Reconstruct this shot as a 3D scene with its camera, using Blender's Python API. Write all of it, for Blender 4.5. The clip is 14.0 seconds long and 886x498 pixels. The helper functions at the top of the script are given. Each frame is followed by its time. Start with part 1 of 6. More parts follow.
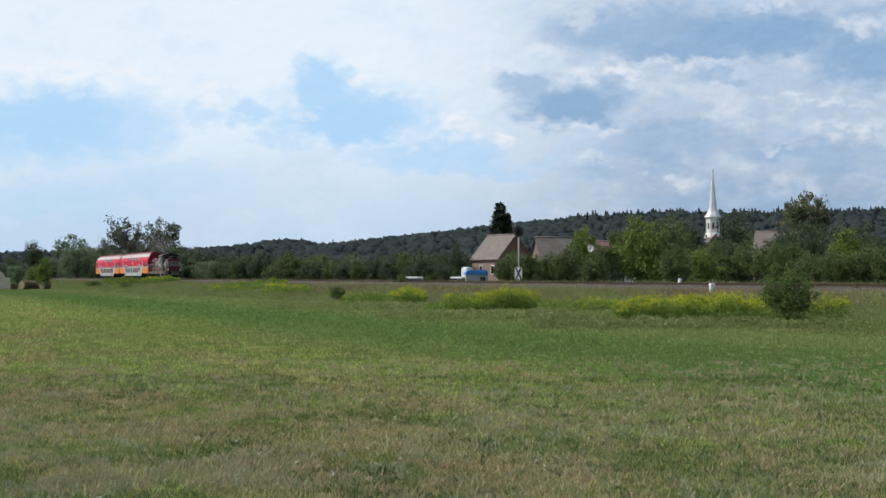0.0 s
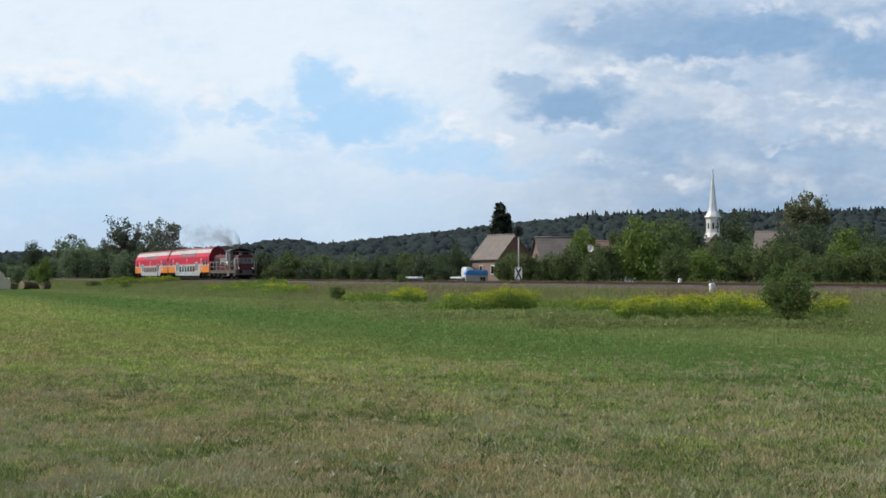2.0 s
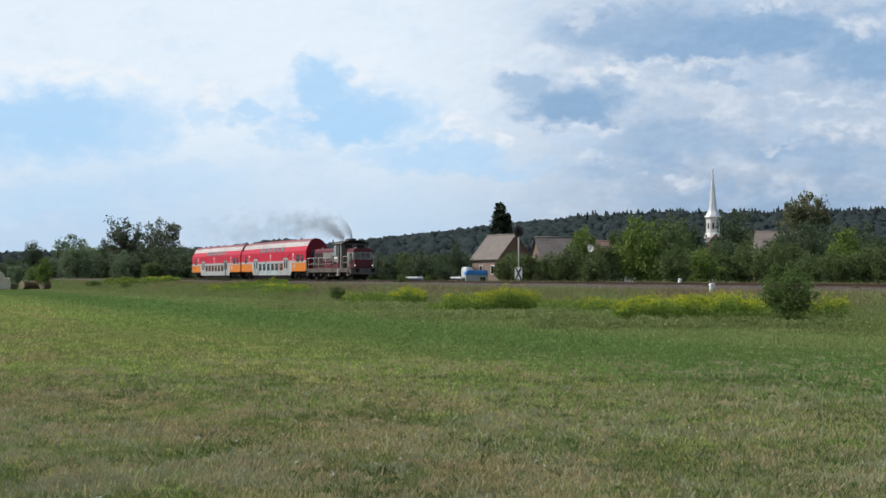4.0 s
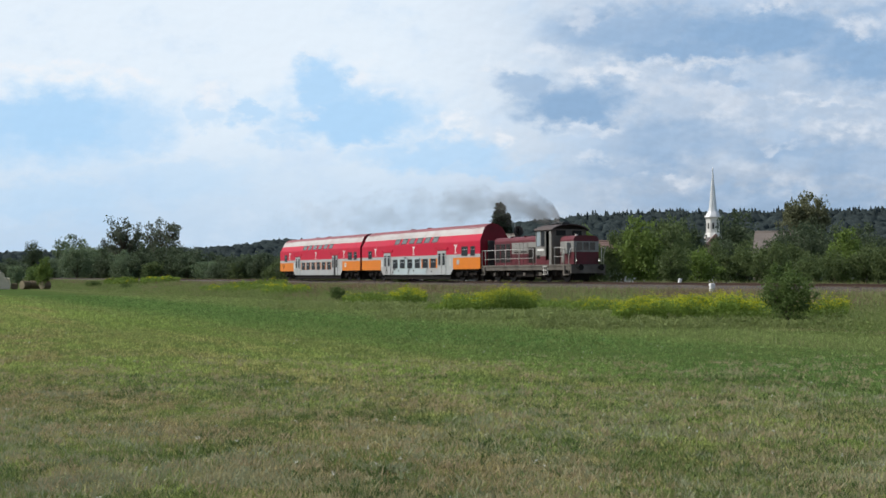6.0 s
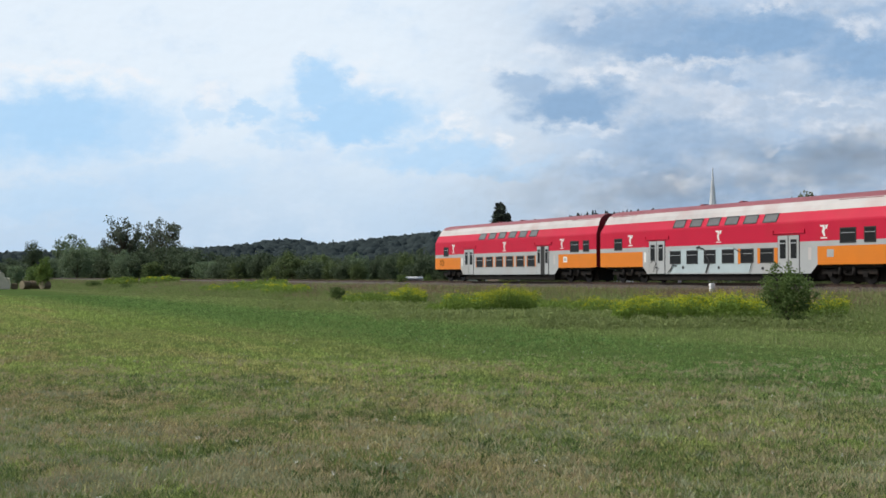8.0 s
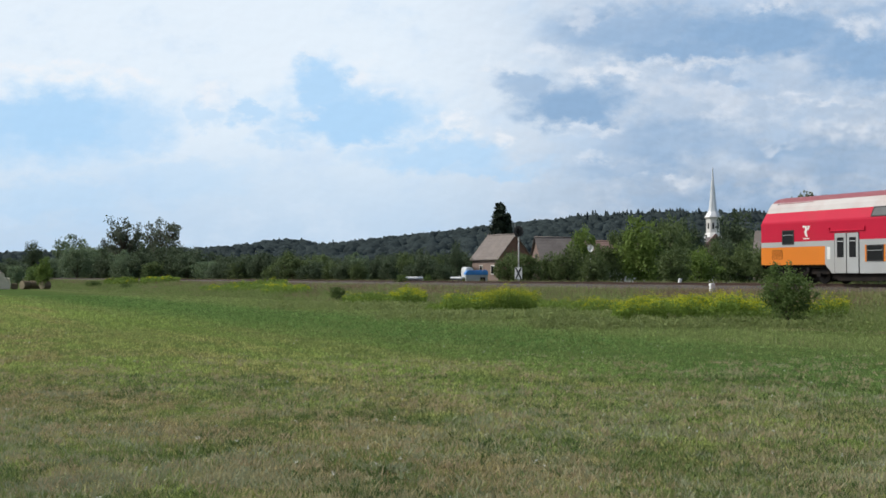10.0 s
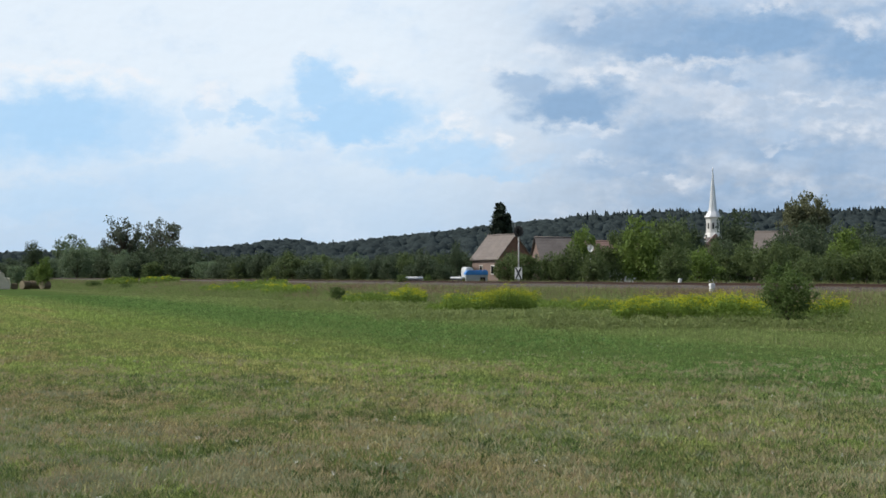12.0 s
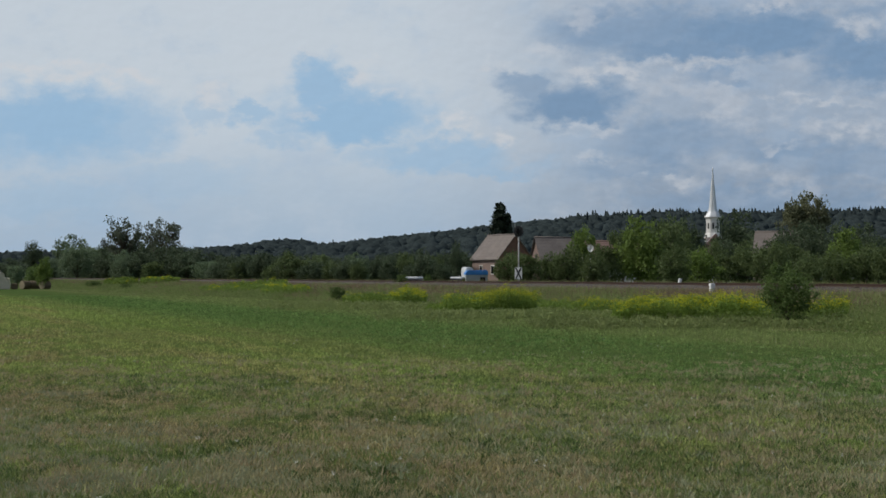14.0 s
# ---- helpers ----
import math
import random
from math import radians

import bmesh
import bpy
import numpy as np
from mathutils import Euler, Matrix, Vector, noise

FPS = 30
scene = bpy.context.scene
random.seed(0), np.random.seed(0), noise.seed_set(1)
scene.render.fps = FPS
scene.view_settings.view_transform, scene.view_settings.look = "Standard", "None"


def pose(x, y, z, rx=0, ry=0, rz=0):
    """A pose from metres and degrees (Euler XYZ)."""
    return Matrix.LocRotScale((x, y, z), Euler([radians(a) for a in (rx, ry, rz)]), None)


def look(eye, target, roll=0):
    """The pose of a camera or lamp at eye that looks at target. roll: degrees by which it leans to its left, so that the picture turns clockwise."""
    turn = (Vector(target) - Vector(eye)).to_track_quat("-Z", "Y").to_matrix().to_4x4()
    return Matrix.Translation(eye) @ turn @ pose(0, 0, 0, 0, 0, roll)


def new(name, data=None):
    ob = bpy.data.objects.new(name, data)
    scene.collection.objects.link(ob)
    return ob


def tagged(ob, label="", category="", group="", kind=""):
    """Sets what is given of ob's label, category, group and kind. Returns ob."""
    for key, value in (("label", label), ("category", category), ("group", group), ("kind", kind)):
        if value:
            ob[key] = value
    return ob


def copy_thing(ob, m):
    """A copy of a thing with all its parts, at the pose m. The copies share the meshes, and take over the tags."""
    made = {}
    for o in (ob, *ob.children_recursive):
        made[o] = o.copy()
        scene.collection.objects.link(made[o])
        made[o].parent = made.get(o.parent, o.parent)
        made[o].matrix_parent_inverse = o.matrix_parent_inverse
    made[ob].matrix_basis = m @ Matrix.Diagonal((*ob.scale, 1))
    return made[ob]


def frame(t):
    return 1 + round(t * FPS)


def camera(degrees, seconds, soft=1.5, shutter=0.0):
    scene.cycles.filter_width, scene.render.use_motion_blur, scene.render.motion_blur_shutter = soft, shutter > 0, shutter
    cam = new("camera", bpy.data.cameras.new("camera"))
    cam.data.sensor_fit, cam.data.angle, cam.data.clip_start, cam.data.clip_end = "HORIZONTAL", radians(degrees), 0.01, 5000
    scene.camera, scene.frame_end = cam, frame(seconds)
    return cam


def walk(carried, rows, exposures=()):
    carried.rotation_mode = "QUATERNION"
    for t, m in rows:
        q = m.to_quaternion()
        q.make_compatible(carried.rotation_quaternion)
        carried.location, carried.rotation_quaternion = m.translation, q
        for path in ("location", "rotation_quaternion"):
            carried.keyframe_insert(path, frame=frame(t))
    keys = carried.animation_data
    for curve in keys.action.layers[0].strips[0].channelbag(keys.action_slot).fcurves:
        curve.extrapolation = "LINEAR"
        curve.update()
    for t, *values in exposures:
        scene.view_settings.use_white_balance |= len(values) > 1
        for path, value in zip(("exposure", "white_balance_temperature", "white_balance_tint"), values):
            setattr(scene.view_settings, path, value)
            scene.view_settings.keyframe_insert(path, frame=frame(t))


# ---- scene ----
F = 2150.0                      # lens length in units of the bearing used below
EYE = 1.55                      # eye height over the field
cam = camera(2 * math.degrees(math.atan(784 / F)), 14.0, soft=1.6)
STAND = pose(0, 0, EYE, 90 + 1.306, 0, 0)
walk(cam, [(0, STAND), (14, STAND)], exposures=[(0, 0.0), (13.4, 0.0), (13.7, -0.08), (14, -0.56)])

# ---- directions of the railway: AL runs along it to the far end, AC across it, away from the camera ----
TURN = radians(25.61)
AL = Vector((-math.sin(TURN), math.cos(TURN)))
AC = Vector((math.cos(TURN), math.sin(TURN)))
TRACK = 47.27                   # distance of the track's middle from the camera
RAIL = 1.17                     # height of the rail head


def on_line(a, n):
    p = AL * a + AC * n
    return p.x, p.y


def spot(k, dep):
    """Ground place on the bearing k / F at the depth dep."""
    return k * dep / F, dep


def rise(r, dep):
    """Height of what stands r / F over the horizon at the depth dep."""
    return EYE + r * dep / F


# ---- light ----
SUN = Vector((-0.75, 0.03, 0.84)).normalized()
sun = new("sun", bpy.data.lights.new("sun", "SUN"))
sun.data.energy, sun.data.angle, sun.data.color = 3.3, radians(0.6), (1.0, 0.95, 0.87)
sun.matrix_world = look((0, 0, 60), Vector((0, 0, 60)) - SUN)


def nodes_of(tree):
    tree.nodes.clear()
    return tree.nodes, tree.links


def sky():
    world = bpy.data.worlds.new("sky")
    scene.world = world
    world.use_nodes = True
    nd, lk = nodes_of(world.node_tree)
    out = nd.new("ShaderNodeOutputWorld")
    tex = nd.new("ShaderNodeTexSky")
    tex.sky_type, tex.sun_disc = "NISHITA", False
    tex.sun_elevation = math.asin(SUN.z)
    tex.sun_rotation = math.atan2(SUN.x, SUN.y)
    tex.air_density, tex.dust_density = 1.0, 2.0
    clear = nd.new("ShaderNodeBackground")
    clear.inputs["Strength"].default_value = 0.10
    lk.new(tex.outputs[0], clear.inputs["Color"])
    co = nd.new("ShaderNodeTexCoord")
    gen = co.outputs["Generated"]

    def math_node(op, a, b=None, c=None, clamp=False):
        n = nd.new("ShaderNodeMath")
        n.operation, n.use_clamp = op, clamp
        for i, v in enumerate((a, b, c)):
            if v is None:
                continue
            if isinstance(v, (int, float)):
                n.inputs[i].default_value = v
            else:
                lk.new(v, n.inputs[i])
        return n.outputs[0]

    def vec_node(op, a, b=None):
        n = nd.new("ShaderNodeVectorMath")
        n.operation = op
        for i, v in enumerate((a, b)):
            if v is None:
                continue
            if isinstance(v, (tuple, Vector)):
                n.inputs[i].default_value = v
            else:
                lk.new(v, n.inputs[i])
        return n.outputs["Value"] if op in ("LENGTH", "DOT_PRODUCT") else n.outputs["Vector"]

    def noise_node(vec, scale, detail, rough=0.55):
        n = nd.new("ShaderNodeTexNoise")
        n.inputs["Scale"].default_value = scale
        n.inputs["Detail"].default_value = detail
        n.inputs["Roughness"].default_value = rough
        lk.new(vec, n.inputs["Vector"])
        return n.outputs

    # the sky ahead, seen as bearing u and elevation v in the units of F
    up = nd.new("ShaderNodeSeparateXYZ")
    lk.new(gen, up.inputs[0])
    ahead_y = math_node("MAXIMUM", up.outputs["Y"], 0.05)
    u0 = math_node("MULTIPLY", math_node("DIVIDE", up.outputs["X"], ahead_y), F)
    v0 = math_node("MULTIPLY", math_node("DIVIDE", up.outputs["Z"], ahead_y), F)

    def joined(a, b):
        n = nd.new("ShaderNodeCombineXYZ")
        lk.new(a, n.inputs[0])
        lk.new(b, n.inputs[1])
        return n.outputs[0]

    plane = joined(u0, math_node("MULTIPLY", v0, 1.5))
    broad = nd.new("ShaderNodeSeparateColor")
    lk.new(noise_node(plane, 0.010, 2.0, 0.5)["Color"], broad.inputs[0])
    frayed = nd.new("ShaderNodeSeparateColor")
    lk.new(noise_node(plane, 0.022, 6.0, 0.58)["Color"], frayed.inputs[0])

    def warped(base, i, wide, small):
        w = math_node("MULTIPLY_ADD", broad.outputs[i], wide, -0.5 * wide)
        w = math_node("ADD", w, math_node("MULTIPLY_ADD", frayed.outputs[i], small, -0.5 * small))
        return math_node("ADD", base, w)

    u, v = warped(u0, 0, 110.0, 110.0), warped(v0, 1, 45.0, 80.0)

    def bank(spots, rim=0.36):
        """Cloud banks: (bearing, elevation, half width, height above, depth below, weight)."""
        total = None
        for k, e, w, h, d, g in spots:
            du = math_node("MULTIPLY", math_node("SUBTRACT", u, k), 1.0 / w)
            dv = math_node("SUBTRACT", v, e)
            dv = math_node("SUBTRACT", math_node("MULTIPLY", math_node("MAXIMUM", dv, 0.0), 1.0 / h), math_node("MULTIPLY", math_node("MINIMUM", dv, 0.0), 1.0 / d))
            size = math_node("SQRT", math_node("ADD", math_node("MULTIPLY", du, du), math_node("MULTIPLY", dv, dv)))
            n = nd.new("ShaderNodeMapRange")
            n.interpolation_type = "SMOOTHSTEP"
            n.inputs["From Min"].default_value, n.inputs["From Max"].default_value = 1.22, rim
            n.inputs["To Max"].default_value = g
            lk.new(size, n.inputs["Value"])
            r = n.outputs["Result"]
            total = r if total is None else math_node("MAXIMUM", total, r)
        return total

    def step(v, lo, hi):
        n = nd.new("ShaderNodeMapRange")
        n.interpolation_type = "SMOOTHSTEP"
        n.inputs["From Min"].default_value, n.inputs["From Max"].default_value = lo, hi
        lk.new(v, n.inputs["Value"])
        return n.outputs["Result"]

    def mix(f, a, b):
        n = nd.new("ShaderNodeMix")
        n.data_type = "RGBA"
        lk.new(f, n.inputs["Factor"])
        for s, v in ((n.inputs[6], a), (n.inputs[7], b)):
            if isinstance(v, tuple):
                s.default_value = (*v, 1)
            else:
                lk.new(v, s)
        return n.outputs[2]

    # thin bright cloud everywhere, greyer towards the right
    side = step(u0, -120.0, 480.0)
    low = step(v0, 40.0, 330.0)
    left = mix(low, (0.505, 0.655, 0.83), (0.765, 0.855, 0.945))
    right = mix(low, (0.33, 0.42, 0.555), (0.46, 0.565, 0.71))
    base = mix(side, left, right)
    veil = noise_node(plane, 0.0045, 5.0, 0.6)["Fac"]
    base = mix(math_node("MULTIPLY", step(veil, 0.50, 0.72), 0.30), base, (0.80, 0.865, 0.95))
    base = mix(math_node("MULTIPLY", step(veil, 0.50, 0.30), 0.30), base, (0.42, 0.61, 0.86))
    tuft = noise_node(plane, 0.011, 5.0, 0.58)["Fac"]
    base = mix(math_node("MULTIPLY", math_node("MULTIPLY", step(tuft, 0.46, 0.66), side), 0.55), base, (0.68, 0.735, 0.82))
    # clear blue gaps and blue-shaded cumulus on the left
    gap = bank([(-690, 285, 200, 60, 110, 1.0), (-560, 268, 110, 70, 60, 0.75), (-430, 290, 40, 30, 26, 0.5),
                (-160, 272, 175, 84, 40, 1.0), (-215, 335, 64, 58, 60, 0.95), (-350, 286, 55, 20, 22, 0.75), (-300, 245, 60, 20, 20, 0.5),
                (-10, 215, 160, 34, 34, 0.75), (80, 190, 120, 20, 16, 0.6), (-470, 185, 150, 30, 60, 0.35), (-700, 140, 180, 40, 60, 0.45)])
    col = mix(math_node("MULTIPLY", gap, 0.92), base, (0.40, 0.645, 0.915))
    # grey-blue undersides on the right
    grey = bank([(330, 440, 190, 55, 60, 0.8), (560, 425, 240, 60, 45, 1.0), (740, 385, 130, 60, 48, 0.95), (450, 400, 200, 36, 22, 0.9), (760, 470, 60, 30, 30, 0.6),
                 (240, 300, 130, 62, 36, 1.0), (160, 330, 70, 30, 30, 0.7), (500, 352, 80, 16, 14, 0.5), (400, 240, 150, 55, 50, 0.65),
                 (600, 225, 150, 26, 30, 0.55), (330, 190, 120, 26, 30, 0.5), (740, 200, 110, 40, 40, 0.6), (560, 140, 260, 30, 60, 0.55), (740, 110, 160, 40, 60, 0.6)])
    col = mix(math_node("MULTIPLY", grey, 0.94), col, (0.245, 0.400, 0.615))
    # sunlit tops
    puff = bank([(-700, 362, 130, 20, 14, 1.0), (-560, 355, 70, 20, 14, 0.9), (-410, 322, 34, 20, 26, 0.8), (-250, 288, 30, 18, 18, 0.6), (-236, 388, 22, 12, 12, 0.7),
                 (-150, 358, 44, 26, 22, 0.8), (-95, 330, 36, 16, 22, 0.7), (20, 272, 44, 24, 30, 1.0), (105, 245, 32, 18, 18, 1.0),
                 (255, 462, 46, 26, 26, 0.6), (585, 482, 46, 20, 14, 0.85), (745, 438, 40, 34, 22, 0.9), (290, 366, 76, 18, 16, 0.95), (450, 378, 110, 14, 12, 0.75),
                 (180, 400, 70, 20, 20, 0.5), (110, 360, 40, 20, 20, 0.55), (690, 308, 70, 14, 12, 0.8), (730, 262, 80, 18, 16, 0.8), (590, 232, 60, 14, 12, 0.7),
                 (260, 262, 70, 14, 10, 0.55), (400, 176, 50, 10, 12, 0.7), (480, 296, 60, 12, 12, 0.45), (620, 330, 50, 12, 10, 0.55), (250, 215, 40, 14, 14, 0.5)], 0.25)
    fine = noise_node(plane, 0.030, 5.0, 0.55)["Fac"]
    g3 = math_node("MULTIPLY", puff, step(fine, 0.30, 0.58))
    col = mix(math_node("MULTIPLY", g3, math_node("MULTIPLY_ADD", side, -0.18, 0.70)), col, (0.86, 0.875, 0.91))
    lee = noise_node(vec_node("ADD", plane, (6.0, -10.0, 0.0)), 0.030, 5.0, 0.55)["Fac"]
    relief = math_node("SUBTRACT", fine, lee)
    shade = math_node("MULTIPLY_ADD", relief, math_node("MULTIPLY_ADD", side, 0.16, 0.07), 1.0)
    lit = nd.new("ShaderNodeVectorMath")
    lit.operation = "SCALE"
    lk.new(col, lit.inputs[0])
    lk.new(shade, lit.inputs["Scale"])
    col = lit.outputs[0]
    cloud = nd.new("ShaderNodeBackground")
    cloud.inputs["Strength"].default_value = 1.07
    lk.new(col, cloud.inputs["Color"])
    blend = nd.new("ShaderNodeMixShader")
    # the cloud field thins out overhead and behind the camera
    ahead = step(up.outputs["Y"], -0.15, 0.75)
    lk.new(math_node("MULTIPLY_ADD", ahead, 0.65, 0.28), blend.inputs[0])
    lk.new(clear.outputs[0], blend.inputs[1])
    lk.new(cloud.outputs[0], blend.inputs[2])
    lk.new(blend.outputs[0], out.inputs["Surface"])


sky()


# ---- materials ----
def material(name, color, rough=0.6, metal=0.0, vary=0.25, scale=3.0, bump=0.0, grain=40.0, stain=None, island=0.0, own=0.0,
             through_light=0.0, gloss=0.5, place="Object", relief=0.02):
    """A surface with colour that varies at two scales, fine relief, and optional stains of another colour."""
    m = bpy.data.materials.new(name)
    m.use_nodes = True
    nd, lk = nodes_of(m.node_tree)
    out = nd.new("ShaderNodeOutputMaterial")
    b = nd.new("ShaderNodeBsdfPrincipled")
    b.inputs["Roughness"].default_value, b.inputs["Metallic"].default_value = rough, metal
    b.inputs["Specular IOR Level"].default_value = gloss
    co = nd.new("ShaderNodeTexCoord")
    noises = []
    for s, d in ((scale, 4.0), (grain, 3.0)):
        n = nd.new("ShaderNodeTexNoise")
        n.inputs["Scale"].default_value, n.inputs["Detail"].default_value = s, d
        lk.new(co.outputs[place], n.inputs["Vector"])
        noises.append(n.outputs["Fac"])
    add = nd.new("ShaderNodeMath")
    add.operation = "ADD"
    lk.new(noises[0], add.inputs[0])
    lk.new(noises[1], add.inputs[1])
    total = add.outputs[0]
    for node, socket, amount in (("ShaderNodeNewGeometry", "Random Per Island", island), ("ShaderNodeObjectInfo", "Random", own)):
        if amount:
            r = nd.new(node)
            more = nd.new("ShaderNodeMath")
            more.operation = "MULTIPLY_ADD"
            lk.new(r.outputs[socket], more.inputs[0])
            more.inputs[1].default_value = amount
            lk.new(total, more.inputs[2])
            total = more.outputs[0]
    rng = nd.new("ShaderNodeMapRange")
    rng.inputs["From Min"].default_value, rng.inputs["From Max"].default_value = 0.6, 1.4 + island + own
    rng.inputs["To Min"].default_value, rng.inputs["To Max"].default_value = 1 - vary, 1 + vary
    lk.new(total, rng.inputs["Value"])
    tint = nd.new("ShaderNodeVectorMath")
    tint.operation = "SCALE"
    tint.inputs[0].default_value = color
    lk.new(rng.outputs[0], tint.inputs["Scale"])
    col = tint.outputs[0]
    if stain:
        sc, amount = stain
        st = nd.new("ShaderNodeTexNoise")
        st.inputs["Scale"].default_value, st.inputs["Detail"].default_value = scale * 0.55, 6.0
        lk.new(co.outputs[place], st.inputs["Vector"])
        sr = nd.new("ShaderNodeMapRange")
        sr.inputs["From Min"].default_value, sr.inputs["From Max"].default_value = 0.48, 0.70
        sr.inputs["To Max"].default_value = amount
        lk.new(st.outputs["Fac"], sr.inputs["Value"])
        mx = nd.new("ShaderNodeMix")
        mx.data_type = "RGBA"
        lk.new(sr.outputs[0], mx.inputs["Factor"])
        lk.new(col, mx.inputs[6])
        mx.inputs[7].default_value = (*sc, 1)
        col = mx.outputs[2]
    lk.new(col, b.inputs["Base Color"])
    if bump:
        bp = nd.new("ShaderNodeBump")
        bp.inputs["Strength"].default_value, bp.inputs["Distance"].default_value = bump, relief
        lk.new(noises[1], bp.inputs["Height"])
        lk.new(bp.outputs[0], b.inputs["Normal"])
    last = b.outputs[0]
    if through_light:
        tr = nd.new("ShaderNodeBsdfTranslucent")
        lk.new(col, tr.inputs["Color"])
        ms = nd.new("ShaderNodeMixShader")
        ms.inputs[0].default_value = through_light
        lk.new(last, ms.inputs[1])
        lk.new(tr.outputs[0], ms.inputs[2])
        last = ms.outputs[0]
    lk.new(last, out.inputs["Surface"])
    return m


def meadow(name, blades=False):
    """Mown meadow: straw and bare patches near the road side, a lush strip before the weeds, rough grass by the railway."""
    m = bpy.data.materials.new(name)
    m.use_nodes = True
    nd, lk = nodes_of(m.node_tree)
    out = nd.new("ShaderNodeOutputMaterial")
    b = nd.new("ShaderNodeBsdfPrincipled")
    b.inputs["Roughness"].default_value = 0.85
    b.inputs["Specular IOR Level"].default_value = 0.0
    geo = nd.new("ShaderNodeNewGeometry")
    pos = geo.outputs["Position"]

    def tex(scale, detail, stretch=(1, 1, 1), rough=0.6):
        mp = nd.new("ShaderNodeMapping")
        mp.inputs["Rotation"].default_value = (0, 0, -TURN)
        mp.inputs["Scale"].default_value = stretch
        lk.new(pos, mp.inputs["Vector"])
        n = nd.new("ShaderNodeTexNoise")
        n.inputs["Scale"].default_value, n.inputs["Detail"].default_value, n.inputs["Roughness"].default_value = scale, detail, rough
        lk.new(mp.outputs[0], n.inputs["Vector"])
        return n.outputs["Fac"]

    def num(op, a, bb, c=None):
        n = nd.new("ShaderNodeMath")
        n.operation = op
        for i, v in enumerate((a, bb, c)):
            if v is None:
                continue
            if isinstance(v, (int, float)):
                n.inputs[i].default_value = v
            else:
                lk.new(v, n.inputs[i])
        return n.outputs[0]

    def ease(v, lo, hi, a=0.0, c=1.0):
        n = nd.new("ShaderNodeMapRange")
        n.interpolation_type = "SMOOTHSTEP"
        for key, val in (("From Min", lo), ("From Max", hi), ("To Min", a), ("To Max", c)):
            n.inputs[key].default_value = val
        lk.new(v, n.inputs["Value"])
        return n.outputs["Result"]

    def mix(f, a, c):
        n = nd.new("ShaderNodeMix")
        n.data_type = "RGBA"
        lk.new(f, n.inputs["Factor"])
        for s, v in ((n.inputs[6], a), (n.inputs[7], c)):
            if isinstance(v, tuple):
                s.default_value = (*v, 1)
            else:
                lk.new(v, s)
        return n.outputs[2]

    across = nd.new("ShaderNodeVectorMath")
    across.operation = "DOT_PRODUCT"
    across.inputs[1].default_value = (AC.x, AC.y, 0)
    lk.new(pos, across.inputs[0])
    depth = nd.new("ShaderNodeSeparateXYZ")
    lk.new(pos, depth.inputs[0])
    patch = tex(0.35, 5.0)
    along = nd.new("ShaderNodeVectorMath")
    along.operation = "DOT_PRODUCT"
    along.inputs[1].default_value = (AL.x, AL.y, 0)
    lk.new(pos, along.inputs[0])

    def swath(scale, detail, pull):
        c = nd.new("ShaderNodeCombineXYZ")
        lk.new(across.outputs["Value"], c.inputs[0])
        lk.new(num("MULTIPLY", along.outputs["Value"], pull), c.inputs[1])
        w = nd.new("ShaderNodeTexNoise")
        w.inputs["Scale"].default_value, w.inputs["Detail"].default_value = scale, detail
        lk.new(c.outputs[0], w.inputs["Vector"])
        return w.outputs["Fac"]

    streak = swath(0.55, 4.0, 0.05)
    rows = swath(1.5, 3.0, 0.03)
    clump = tex(1.6, 6.0, rough=0.7)
    spots = tex(6.0, 4.0)
    n = num("ADD", across.outputs["Value"], num("MULTIPLY_ADD", patch, 5.0, -2.5))
    grass = mix(ease(clump, 0.35, 0.65), (0.150, 0.202, 0.053), (0.205, 0.244, 0.077))
    grass = mix(ease(streak, 0.45, 0.62, 0.0, 0.70), grass, (0.240, 0.222, 0.090))
    grass = mix(ease(rows, 0.46, 0.62, 0.0, 0.40), grass, (0.125, 0.182, 0.046))
    lush = mix(ease(clump, 0.3, 0.7), (0.076, 0.134, 0.038), (0.110, 0.166, 0.052))
    dry = mix(ease(spots, 0.35, 0.62), (0.135, 0.128, 0.066), (0.305, 0.248, 0.135))
    col = mix(ease(n, 7.0, 13.5), grass, lush)
    # straw and thin turf show through near the camera and in a strip further left
    near = num("ADD", depth.outputs["Y"], num("MULTIPLY_ADD", clump, 16.0, -8.0))
    worn = num("MULTIPLY", ease(near, 18.5, 7.5), ease(num("ADD", num("MULTIPLY", patch, 0.5), num("MULTIPLY", clump, 0.5)), 0.45, 0.54, 0.10, 0.95))
    col = mix(worn, col, dry)
    grey_turf = num("MULTIPLY", ease(near, 17.0, 9.0), ease(tex(0.8, 5.0, rough=0.65), 0.52, 0.62, 0.0, 0.55))
    col = mix(grey_turf, col, (0.140, 0.146, 0.082))
    strip = num("MULTIPLY", ease(n, 9.0, 2.5), ease(patch, 0.46, 0.56, 0.08, 0.85))
    col = mix(strip, col, (0.215, 0.180, 0.090))
    col = mix(ease(n, 16.0, 19.5), col, mix(ease(clump, 0.3, 0.7), (0.120, 0.165, 0.054), (0.160, 0.192, 0.070)))
    rough_grass = mix(ease(patch, 0.4, 0.62), (0.135, 0.178, 0.060), (0.180, 0.172, 0.080))
    col = mix(ease(n, 22.5, 25.0), col, rough_grass)
    col = mix(ease(n, 33.0, 40.0), col, (0.130, 0.112, 0.066))
    col = mix(ease(n, 52.0, 57.0), col, (0.075, 0.100, 0.035))
